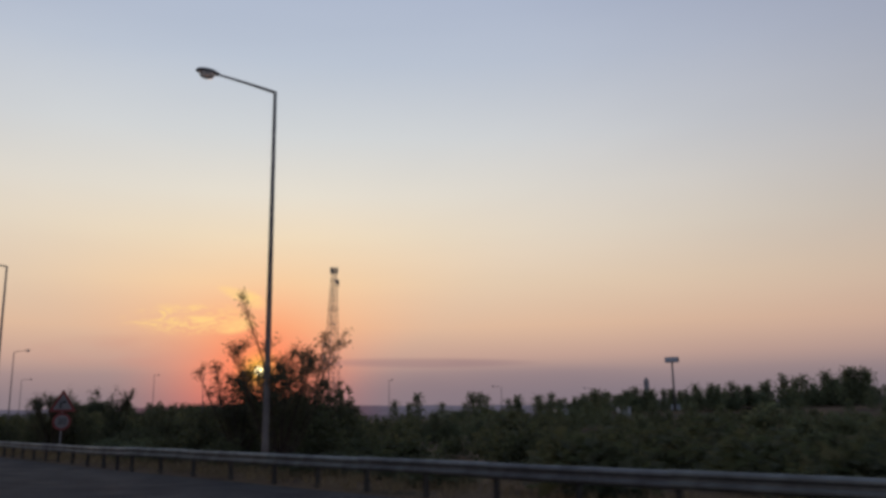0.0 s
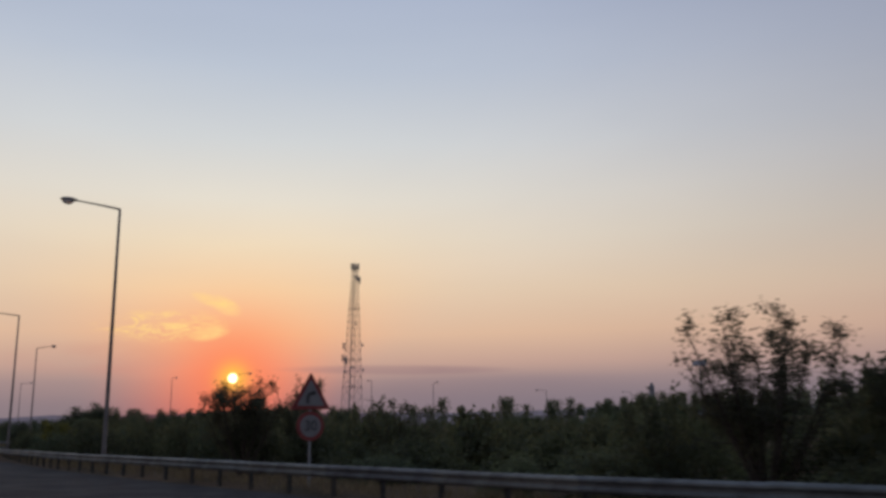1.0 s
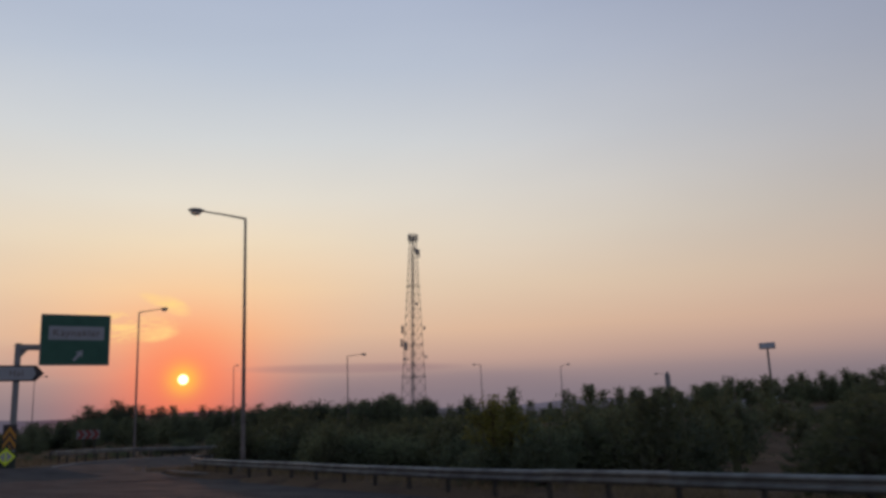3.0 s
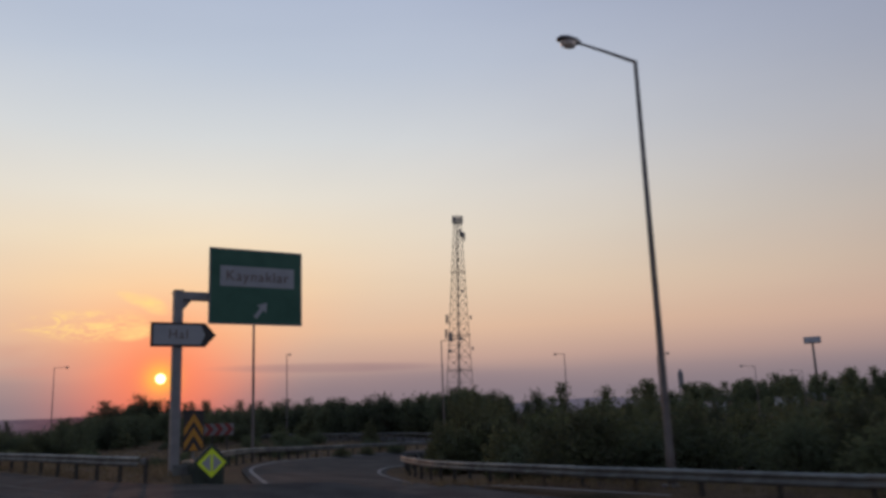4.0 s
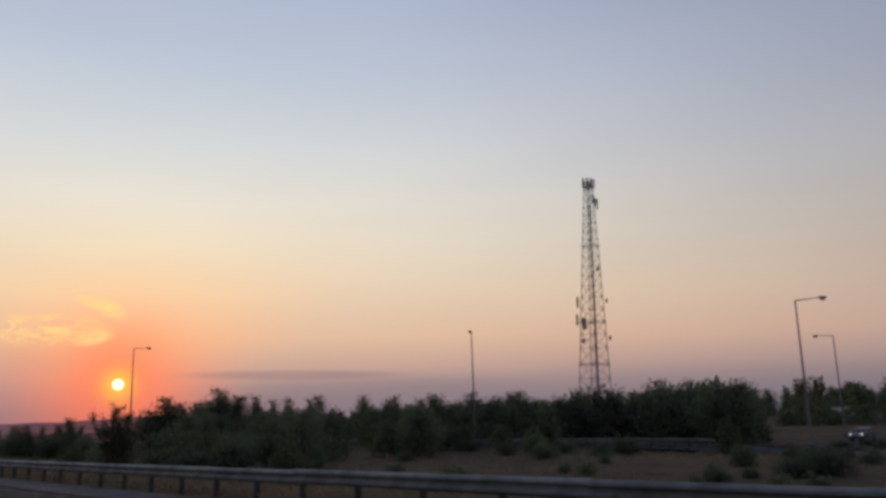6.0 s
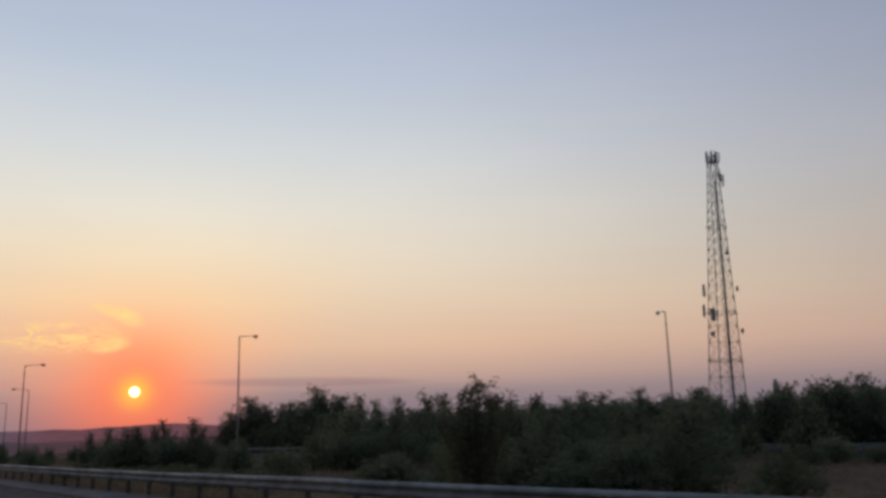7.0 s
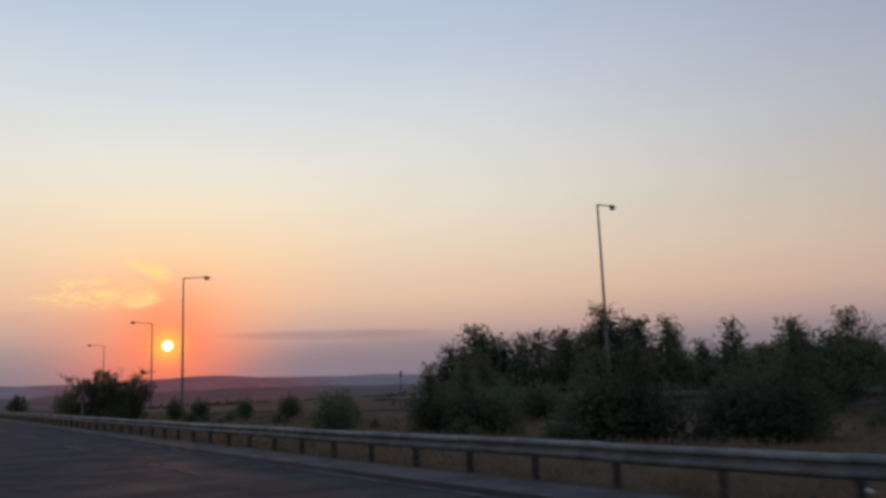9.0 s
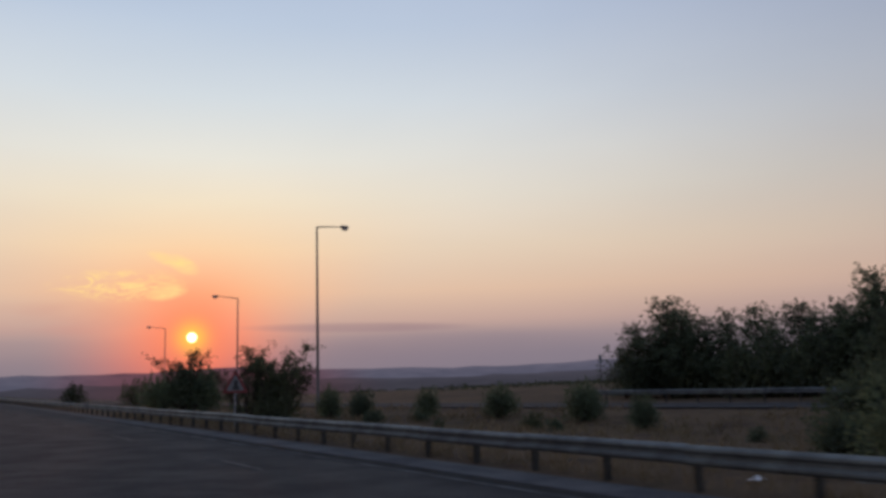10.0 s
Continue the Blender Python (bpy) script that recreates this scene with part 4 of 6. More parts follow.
# ---- the mast ----
def lattice_tower():
    x, y = 128.9, 154.5
    z = height(x, y) - 0.2
    top = 49.8 - z
    # a little out of plumb
    root = thing("lattice_tower", pose(x, y, z, 2.2, 0, 0) @ pose(0, 0, 0, 0, 0, 6), "tall grey steel lattice communications tower with antennas", "communications tower")

    def half(h):
        return 2.55 * (1 - h / top) + 0.64 * (h / top)

    corner = [(-1, -1), (1, -1), (1, 1), (-1, 1)]
    for cx, cy in corner:
        part("leg", Geo().tube([(cx * half(0), cy * half(0), 0), (cx * half(top), cy * half(top), top)], [0.1, 0.055], 6), TOWER, root)
    levels = [0.0]
    while levels[-1] < top - 1.0:
        levels.append(min(top, levels[-1] + max(1.7, half(levels[-1]) * 1.45)))
    for a, b in zip(levels, levels[1:]):
        for i in range(4):
            p, q = corner[i], corner[(i + 1) % 4]
            lo0, lo1 = (p[0] * half(a), p[1] * half(a), a), (q[0] * half(a), q[1] * half(a), a)
            hi0, hi1 = (p[0] * half(b), p[1] * half(b), b), (q[0] * half(b), q[1] * half(b), b)
            for u, v in ((lo0, hi1), (lo1, hi0), (hi0, hi1)):
                part("brace", Geo().tube([u, v], [0.038, 0.038], 4), TOWER, root)
    # ladder with its cable tray, beside the front corner
    g = Geo()
    for s in (-0.2, 0.2):
        g.tube([(-half(0), -half(0) * 0.7 + s, 0), (-half(top), -half(top) * 0.7 + s, top - 3)], [0.035, 0.035], 4)
    for i in range(90):
        h = 0.5 + i * (top - 4) / 90
        g.box(0.05, 0.4, 0.05, pose(-half(h), -half(h) * 0.7, h))
    part("ladder", g, TOWER, root)
    g = Geo().tube([(-half(0) * 0.97, -half(0) * 0.9, 0), (-half(top) * 0.97, -half(top) * 0.9, top - 5)], [0.16, 0.11], 6)
    part("cable_run", g, ANTENNA, root, "dark bundle of feeder cables")
    for h in (36.3, 20.6, 12.2):
        h -= z
        s = half(h) * 2 + 0.5
        g = Geo()
        for k in (-1, 1):
            g.box(s, 0.12, 0.07, pose(0, k * (s / 2 - 0.06), h)), g.box(0.12, s - 0.24, 0.07, pose(k * (s / 2 - 0.06), 0, h))
        g.box(s, 0.06, 0.06, pose(0, -s / 2, h + 0.25)), g.box(s, 0.06, 0.06, pose(0, s / 2, h + 0.25))
        part("platform", g, TOWER, root)

    def panel(px, py, h, way, tall=1.9):
        m = pose(px, py, h, 0, 0, way)
        a = part("antenna_panel", Geo().box(0.34, 0.16, tall, m @ pose(0, -0.32, 0), 0.04), ANTENNA, root, "grey panel antenna")
        g = Geo().tube([m @ Vector((0, 0, -tall * 0.6)), m @ Vector((0, 0, tall * 0.6))], [0.045, 0.045], 6)
        g.tube([m @ Vector((0, 0, 0.4)), m @ Vector((0, 0.8, 0.4))], [0.035, 0.035], 4), g.tube([m @ Vector((0, 0, -0.4)), m @ Vector((0, 0.8, -0.4))], [0.035, 0.035], 4)
        part("bracket", g, TOWER, a)

    def dish(px, py, h, way, r=0.6):
        m = pose(px, py, h, 0, 0, way)
        g, n = Geo(), 16
        for d, k in ((0, 1), (0.12, 0.98), (0.3, 0.75), (0.4, 0.3)):
            g.v += [m @ Vector((r * k * math.cos(q), -0.4 + d, r * k * math.sin(q))) for q in (2 * math.pi * j / n for j in range(n))]
        g.v = [tuple(v) for v in g.v]
        g.f = [(i * n + j, i * n + (j + 1) % n, i * n + n + (j + 1) % n, i * n + n + j) for i in range(3) for j in range(n)] + [tuple(range(n)), tuple(range(3 * n, 4 * n))]
        part("dish", g, ANTENNA, root, "grey drum dish")

    t = half(top) + 0.1
    for px, py, way in ((-t, -0.4, -90), (-0.5, -t, 0), (0.6, -t, 10), (t, -0.3, 90), (t, 0.7, 70), (0, t, 180)):
        panel(px, py, top - 0.5, way, 1.9)
    panel(-t, 0.6, top - 0.4, -80, 2.0)
    part("top_frame", Geo().box(2 * t, 0.1, 0.12, pose(0, -t + 0.2, top - 1.3)).box(2 * t, 0.1, 0.12, pose(0, t - 0.2, top - 1.3)).box(0.1, 2 * t, 0.12, pose(-t + 0.2, 0, top - 1.3)).box(0.1, 2 * t, 0.12, pose(t - 0.2, 0, top - 1.3)), TOWER, root)
    dish(0.3, -t - 0.3, 45.4 - z, 20, 0.75), panel(0.9, -t - 0.4, 45.0 - z, 10, 2.2), panel(-0.3, -t - 0.3, 46.0 - z, -10, 1.8)
    for h in (24.8, 21.2):
        hh = h - z
        panel(-half(hh) - 0.3, half(hh) + 0.7, hh, -60, 2.1)
        panel(-half(hh) + 0.5, half(hh) + 0.9, hh, -120, 1.9)
    part("equipment_box", Geo().box(0.55, 0.7, 2.2, pose(-half(20.0) - 0.3, half(20.0) * 0.4, 20.4 - z), 0.04), ANTENNA, root, "dark equipment cabinet")
    part("equipment_box", Geo().box(0.5, 0.6, 0.8, pose(-half(17.0) - 0.3, half(17.0) * 0.5, 17.0 - z), 0.04), ANTENNA, root, "dark equipment cabinet")
    dish(half(25) + 0.1, -half(25) - 0.4, 25.1 - z, 30, 0.5), dish(half(17.6) + 0.1, -half(17.6) - 0.4, 17.6 - z, 40, 0.5), dish(-half(31) * 0.4, -half(31) - 0.3, 31.3 - z, -20, 0.4)
    part("lightning_rod", Geo().tube([(half(top), half(top), top), (half(top), half(top), top + 1.6)], [0.03, 0.015], 5), TOWER, root)


lattice_tower()


def high_mast():
    x, y = 274.0, 140.6
    z = height(x, y)
    root = thing("floodlight_mast", pose(x, y, z, 0, 0, 118), "tall pole with a wide flat box at its top", "mast")
    h = 22.3 - z
    part("pole", Geo().tube([(0, 0, -0.5), (0, 0, h)], [0.5, 0.34], 12), POLE, root, smooth=True)
    box = part("head_box", Geo().box(5.4, 1.6, 2.2, pose(0, 0, h + 0.2), 0.15), ANTENNA, root, "grey box head")
    for s in (-1, 1):
        part("face_panel", Geo().box(5.0, 0.06, 1.8, pose(0, s * 0.83, h + 0.2), 0.02), HUT_WALL, box)
    part("base_cabinet", Geo().box(3.6, 2.0, 2.2, pose(0, -1.6, 1.1), 0.08), HUT_WALL, root, "pale cabinet at the foot")


high_mast()


def hut(x, y, w, d, h, turn):
    z = height(x, y)
    root = thing("site_hut", pose(x, y, z, 0, 0, turn), "pale blue-grey flat-roofed hut across the field", "hut", "site huts")
    part("wall", Geo().box(w, d, h + 0.6, pose(0, 0, h / 2 - 0.3), 0.03), HUT_WALL, root)
    part("roof", Geo().box(w + 0.5, d + 0.5, 0.2, pose(0, 0, h + 0.1), 0.04), HUT_ROOF, root)
    door = part("door", Geo().box(0.9, 0.06, 2.0, pose(-w * 0.2, -d / 2 - 0.03, 1.0), 0.01), HUT_ROOF, root)
    part("handle", Geo().box(0.12, 0.05, 0.04, pose(-w * 0.2 + 0.32, -d / 2 - 0.08, 1.0)), STEEL, door)
    win = part("window", Geo().box(1.2, 0.06, 0.9, pose(w * 0.22, -d / 2 - 0.03, 1.5), 0.01), HUT_ROOF, root)
    part("pane", Geo().box(1.05, 0.03, 0.75, pose(w * 0.22, -d / 2 - 0.06, 1.5)), GLASS, win)


hut(223.7, 153, 6.5, 3.0, 2.9, 60), hut(219.4, 144.5, 6.5, 3.0, 2.9, 62), hut(236, 131, 8, 3.5, 3.0, 58)


def far_tower():
    x, y = 431, 306
    z = height(x, y)
    root = thing("water_tower", pose(x, y, z, 0, 0, 30), "distant slim dark tower on legs in haze", "tower")
    h = 24.5 - z
    for i in (-1, 1):
        for j in (-1, 1):
            part("leg", Geo().box(0.6, 0.6, h * 0.55, pose(i * 1.1, j * 1.1, h * 0.275)), ANTENNA, root)
    part("tank", Geo().box(3.0, 3.0, h * 0.4, pose(0, 0, h * 0.74), 0.2), ANTENNA, root)
    part("roof", Geo().box(1.6, 1.6, h * 0.07, pose(0, 0, h * 0.97), 0.1), HUT_ROOF, root)


far_tower()


# ---- plants ----
def leaf_mesh(name, mat, centres, ways, length, width, rng, jitter=0.5):
    """One folded leaf (two triangles) at each centre, along its way."""
    c, w = np.asarray(centres, float), np.asarray(ways, float)
    n = len(c)
    w = w + rng.normal(0, jitter, (n, 3))
    w /= np.linalg.norm(w, axis=1)[:, None] + 1e-9
    s = np.cross(w, rng.normal(0, 1, (n, 3)))
    s /= np.linalg.norm(s, axis=1)[:, None] + 1e-9
    L = length * rng.uniform(0.6, 1.25, (n, 1))
    W = width * rng.uniform(0.7, 1.25, (n, 1))
    k = np.cross(w, s) * W * 0.25
    v = np.stack([c, c + w * L * 0.5 + s * W * 0.5 + k, c + w * L, c + w * L * 0.5 - s * W * 0.5 + k], 1).reshape(-1, 3)
    f = np.arange(4 * n).reshape(-1, 4)
    me = bpy.data.meshes.new(name)
    me.from_pydata(v.tolist(), [], f.tolist())
    me.materials.append(mat)
    me.update()
    return me


def pine_meshes(seed, h, spread, bare=0.08, needles=9, size=0.29, shoot_gap=0.3, twig=4, fill=260):
    """A pine: a leaning trunk, whorls of rising limbs, and upswept shoots set round with needles."""
    rng = np.random.default_rng(seed)
    wood = Geo()
    lean = rng.normal(0, 0.03, 2)
    axis_pts = [(lean[0] * z * z / h + 0.06 * math.sin(z * 1.1 + seed), lean[1] * z * z / h, z) for z in np.linspace(-0.2, h * 0.95, 9)]
    wood.tube(axis_pts, [0.11 * h / 7 * (1 - 0.88 * i / 8) + 0.015 for i in range(9)], 7 if twig > 3 else 5)
    ax = np.array(axis_pts)
    C, D, S = [], [], []
    up = np.array([0, 0, 1.0])

    def shoot(p, way, length):
        way = way / np.linalg.norm(way)
        for f in np.linspace(0.05, 1.0, needles):
            r = rng.normal(0, 1, 3)
            r -= way * r.dot(way)
            r /= np.linalg.norm(r) + 1e-9
            C.append(p + way * length * f * 0.55 + rng.normal(0, 0.07, 3))
            D.append(way * 0.6 + r * (1.0 - 0.5 * f))
            S.append(1.0)

    z = h * bare
    while z < h * 0.95:
        u = (z - h * bare) / (h * (1 - bare))
        reach = spread * (0.8 + 0.34 * math.sin(math.pi * min(1, u * 1.2 + 0.15))) * (1 - 0.74 * u ** 2.0)
        cx, cy = np.interp(z, ax[:, 2], ax[:, 0]), np.interp(z, ax[:, 2], ax[:, 1])
        first = rng.uniform(0, 2 * math.pi)
        count = rng.integers(4, 7)
        for b in range(count):
            a = first + 2 * math.pi * b / count + rng.normal(0, 0.25)
            L = reach * rng.uniform(0.62, 1.28)
            lift = rng.uniform(0.15, 0.45) + 0.6 * u
            root = np.array([cx, cy, z])
            tip = root + np.array([math.cos(a) * L, math.sin(a) * L, L * lift])
            mid = (root + tip) / 2 - up * 0.14 * L
            tip_in = root + (tip - root) * 0.85
            wood.tube([tuple(root), tuple(tip_in)] if twig < 4 else [tuple(root), tuple(mid), tuple(tip)], [0.035, 0.012, 0.01][:2 if twig < 4 else 3], twig, caps=False)
            out = (tip - root) / (L + 0.01)
            for s in np.linspace(0.3, 1.0, max(2, int(L / shoot_gap))):
                p = (1 - s) ** 2 * root + 2 * s * (1 - s) * mid + s * s * tip + rng.normal(0, 0.07 + 0.06 * L * (s < 0.95), 3)
                shoot(p, out * rng.uniform(0.3, 0.8) + up * rng.uniform(0.6, 1.1) + rng.normal(0, 0.3, 3), rng.uniform(0.3, 0.6) * (h / 7) ** 0.5)
        z += rng.uniform(0.3, 0.5) * (h / 7) ** 0.5
    for _ in range(9):
        top = ax[-1] + np.array([*rng.normal(0, 0.34, 2), rng.uniform(-0.8, 0.0)])
        shoot(top, up + rng.normal(0, 0.3, 3), rng.uniform(0.4, 0.65) * h / 7)
    # shaded inner needles close the crown
    for _ in range(fill):
        u = rng.uniform(0.02, 0.86) ** 1.15
        z = h * (bare + (1 - bare) * u)
        q = spread * (0.8 + 0.34 * math.sin(math.pi * min(1, u * 1.2 + 0.15))) * (1 - 0.74 * u ** 2.0) * 0.74 * math.sqrt(rng.random())
        a = rng.uniform(0, 2 * math.pi)
        C.append(np.array([np.interp(z, ax[:, 2], ax[:, 0]) + math.cos(a) * q, np.interp(z, ax[:, 2], ax[:, 1]) + math.sin(a) * q, z]))
        D.append(rng.normal(0, 0.6, 3) + up * 0.5)
        S.append(1.7)
    return wood.mesh("trunk", BARK), leaf_mesh("crown", PINE, C, D, size * np.array(S)[:, None], size * 0.42 * np.array(S)[:, None] ** 1.4, rng, 0.08)


def bush_meshes(seed, r, h, mat, dense=600, leaf=0.24, lobes=9, loose=10):
    """A rounded bush of many lobes of leaves on a fan of stems."""
    rng = np.random.default_rng(seed)
    wood = Geo()
    C, D = [], []
    for i in range(lobes):
        a, q = rng.uniform(0, 2 * math.pi), math.sqrt(rng.random()) * 0.72
        zc = h * rng.uniform(0.25, 0.78) * (1 - 0.25 * q)
        c = np.array([math.cos(a) * r * q, math.sin(a) * r * q, zc])
        rr = np.array([r * rng.uniform(0.3, 0.48)] * 2 + [h * rng.uniform(0.2, 0.3)])
        wood.tube([(0, 0, -0.15), tuple(c * np.array([0.55, 0.55, 0.5])), tuple(c)], [0.035, 0.025, 0.01], 5, caps=False)
        n = dense // lobes
        d = rng.normal(0, 1, (n, 3))
        d /= np.linalg.norm(d, axis=1)[:, None]
        C += list(c + d * rr * rng.uniform(0.35, 1.05, (n, 1)) ** 0.6)
        D += list(d + np.array([0, 0, 0.5]))
    # a skirt close to the ground, and loose shoots on top
    n = dense // 3
    a = rng.uniform(0, 2 * math.pi, n)
    q = np.sqrt(rng.random(n)) * r * 0.92
    C += list(np.stack([np.cos(a) * q, np.sin(a) * q, rng.uniform(0.0, 0.45, n) * h], 1))
    D += list(np.stack([np.cos(a), np.sin(a), np.full(n, 0.6)], 1))
    for _ in range(loose):
        a, q = rng.uniform(0, 2 * math.pi), rng.uniform(0, 0.7) * r
        base = np.array([math.cos(a) * q, math.sin(a) * q, h * 0.6])
        tip = base + np.array([rng.normal(0, 0.15) * r, rng.normal(0, 0.15) * r, h * rng.uniform(0.25, 0.5)])
        wood.tube([(0, 0, 0.1), tuple(base), tuple(tip)], [0.014, 0.012, 0.006], 4, caps=False)
        for s in rng.uniform(0, 1, 26 if dense > 400 else 8):
            C.append(base + (tip - base) * s + rng.normal(0, 0.05, 3))
            D.append(np.array([rng.normal(0, 0.6), rng.normal(0, 0.6), 0.6]))
    S = [1.0] * len(C)
    # shaded inner leaves close the bush
    n = dense // 4
    d = rng.normal(0, 1, (n, 3))
    d *= (rng.random((n, 1)) ** 0.4) / np.linalg.norm(d, axis=1)[:, None]
    C += list(d * np.array([r * 0.72, r * 0.72, h * 0.36]) + np.array([0, 0, h * 0.4]))
    D += list(rng.normal(0, 1, (n, 3)))
    S = np.array(S + [1.9] * n)[:, None]
    C = np.array(C)
    C[:, 2] = np.maximum(C[:, 2], -0.05)
    return wood.mesh("trunk", BARK), leaf_mesh("crown", mat, C, D, leaf * S, leaf * 0.55 * S, rng, 0.5)


def shoot_tree_meshes(seed, h, r, shoots=16, lean_one=False, mat=None, leaf=0.13, rich=1.0):
    """An airy small tree: many upright shoots from one foot, with leaves in loose sprays and sky between."""
    rng = np.random.default_rng(seed)
    wood = Geo()
    C, D = [], []

    def spray(pts, n, spread):
        pts = np.array(pts)
        for _ in range(int(n * rich)):
            s = rng.uniform(0.18, 1.0) * (len(pts) - 1)
            i = min(int(s), len(pts) - 2)
            c = pts[i] + (pts[i + 1] - pts[i]) * (s - i)
            C.append(c + rng.normal(0, spread, 3))
            D.append(np.array([rng.normal(0, 0.8), rng.normal(0, 0.8), rng.uniform(-0.5, 0.7)]))

    for i in range(shoots):
        a = 2 * math.pi * (i + rng.uniform(-0.3, 0.3)) / shoots
        top = h * rng.uniform(0.55, 0.95) * (1 if i else 1.0)
        reach = r * rng.uniform(0.25, 0.95)
        pts = [np.array([0.0, 0.0, -0.15])]
        for s in (0.3, 0.6, 0.85, 1.0):
            pts.append(np.array([math.cos(a + 0.3 * s) * reach * s ** 0.8, math.sin(a + 0.3 * s) * reach * s ** 0.8, top * s - 0.1 * top * (s > 0.9)]) + rng.normal(0, 0.05, 3))
        wood.tube([tuple(q) for q in pts], [0.05, 0.036, 0.024, 0.014, 0.007], 5, caps=False)
        spray(pts, 95, 0.11)
        for _ in range(6):
            s = rng.uniform(1.2, 3.8)
            j = int(s)
            b = pts[j] + (pts[min(j + 1, 4)] - pts[j]) * (s - j)
            e = b + np.array([rng.normal(0, 0.3), rng.normal(0, 0.3), rng.uniform(0.1, 0.65)])
            wood.tube([tuple(b), tuple(e)], [0.012, 0.005], 4, caps=False)
            spray([b, (b + e) / 2 + rng.normal(0, 0.04, 3), e], 34, 0.09)
    if lean_one:
        pts = [np.array(q) for q in ((0, 0, 0), (-0.35, 0.1, h * 0.4), (-0.85, 0.1, h * 0.72), (-1.5, 0.1, h * 0.96), (-1.85, 0.1, h * 1.11))]
        wood.tube([tuple(q) for q in pts], [0.06, 0.045, 0.032, 0.02, 0.008], 6, caps=False)
        spray(pts[2:], 150, 0.1)
    return wood.mesh("trunk", BARK), leaf_mesh("crown", mat or OLIVE, C, D, leaf, leaf * 0.5, rng, 0.3)


PINES = [pine_meshes(11 + i, 7.0, s, b, 8, 0.22, 0.26, 3, 420) for i, (s, b) in enumerate(((1.8, 0.06), (2.1, 0.03), (1.6, 0.06), (2.4, 0.03), (1.9, 0.06)))]
FAR_PINES = [pine_meshes(21 + i, 7.0, s, 0.04, 3, 0.4, 0.42, 3, 280) for i, s in enumerate((2.4, 2.7, 2.1, 3.0, 2.5))]
DISTANT_PINES = [pine_meshes(51 + i, 7.0, s, 0.03, 2, 0.6, 0.7, 2, 110) for i, s in enumerate((2.0, 2.4, 1.8, 2.6))]
DISTANT_BUSHES = [bush_meshes(81 + i, 1.5, 2.4, SHRUB, 200, 0.37, 10) for i in range(4)]
BUSHES = [bush_meshes(31 + i, 1.5, 2.4, SHRUB, 650, 0.19) for i in range(4)] + [bush_meshes(41 + i, 1.5, 2.4, PINE, 1400, 0.16, 22, 3) for i in range(3)]
SMALL_BUSHES = [bush_meshes(91 + i, 1.5, 2.4, PINE, 420, 0.27, 12, 3) for i in range(4)]
SHOOTS = [shoot_tree_meshes(61 + i, 4.2, 1.7, 13, mat=SHRUB) for i in range(3)]


exit_xy = np.array([(q.x, q.y) for q in spline(EXIT_RAIL, 1.0)])
JOINED = {"scrub": [[], [], 0], "wood": [[], [], 0]}     # plants too far off or too tangled to tell apart


def join(heap, meshes, m):
    for me in meshes:
        n = len(me.vertices)
        co = np.empty(3 * n, np.float32)
        me.vertices.foreach_get("co", co)
        a = np.array(m)
        v = co.reshape(-1, 3) @ a[:3, :3].T + a[:3, 3]
        heap[0].append(v)
        heap[1].append(np.array([list(p.vertices) for p in me.polygons if len(p.vertices) == 4]) + heap[2])
        heap[2] += n


def joined(name, heap, mat, label, category):
    v, f = np.concatenate(heap[0]), np.concatenate(heap[1])
    me = bpy.data.meshes.new(name)
    me.vertices.add(len(v))
    me.vertices.foreach_set("co", v.astype(np.float32).ravel())
    me.loops.add(4 * len(f))
    me.loops.foreach_set("vertex_index", f.astype(np.int32).ravel())
    me.polygons.add(len(f))
    me.polygons.foreach_set("loop_start", np.arange(0, 4 * len(f), 4, dtype=np.int32))
    me.materials.append(mat)
    me.update(calc_edges=True)
    tagged(new(name, me), label, category, kind="stuff")


def clearing(x, y):
    """Open dry ground inside the loop: a strip that runs out to the ramp, and one beside the verge bushes."""
    a = math.degrees(math.atan2(x + 2.9, y - 100))
    b = math.degrees(math.atan2(x + 0.94, y - 137.5))
    c = math.degrees(math.atan2(x + 3.3, y - 75))
    if 58 < c < 72 and x < 58:
        return True
    return (36.5 < a < 42.5 and y > 120) or (57 < a < 64 and x < 56) or (57.5 < b < 74 and x < 50)


def plant(name, meshes, x, y, size, wide, label, category, group, turn=None, sink=0.05, z=None):
    stem, crown = meshes
    z = height(x, y) if z is None else z
    turn = random.uniform(0, 360) if turn is None else turn
    m = pose(x, y, z - sink, 0, 0, turn) @ Matrix.Diagonal((wide, wide, size, 1))
    if group in JOINED:
        join(JOINED[group], [crown], m)
        return None
    root = thing(name, m, label, category, group)
    part("trunk", stem, BARK, root)
    part("crown", crown, PINE, root)
    return root


def open_field(x, y):
    """The bare slope beyond the ramp's bend, where nothing tall grows."""
    a, b = math.degrees(math.atan2(x + 1.8, y - 24.7)), math.degrees(math.atan2(x + 2.6, y - 42.2))
    return x > 26 and ((a < 60.5 and y < 76 and x < 75) or (58.5 < b < 78 and x < 165 and y > 40))


def pine(x, y, top, wide=1.0, kind=None, kinds=None, group="roadside pines"):
    """A pine whose tip stands at the height top."""
    if open_field(x, y):
        return None
    kinds = DISTANT_PINES if group == "wood" else kinds or (FAR_PINES if kind is None else PINES)
    k = random.randrange(len(kinds)) if kind is None else kind
    z = height(x, y)
    s = max(0.3, (top - z) / 7.0)
    return plant("pine_tree", kinds[k], x, y, s, max(0.75, s) * wide, "dark green pine with an uneven crown on dry ground", "pine tree", group, z=z)


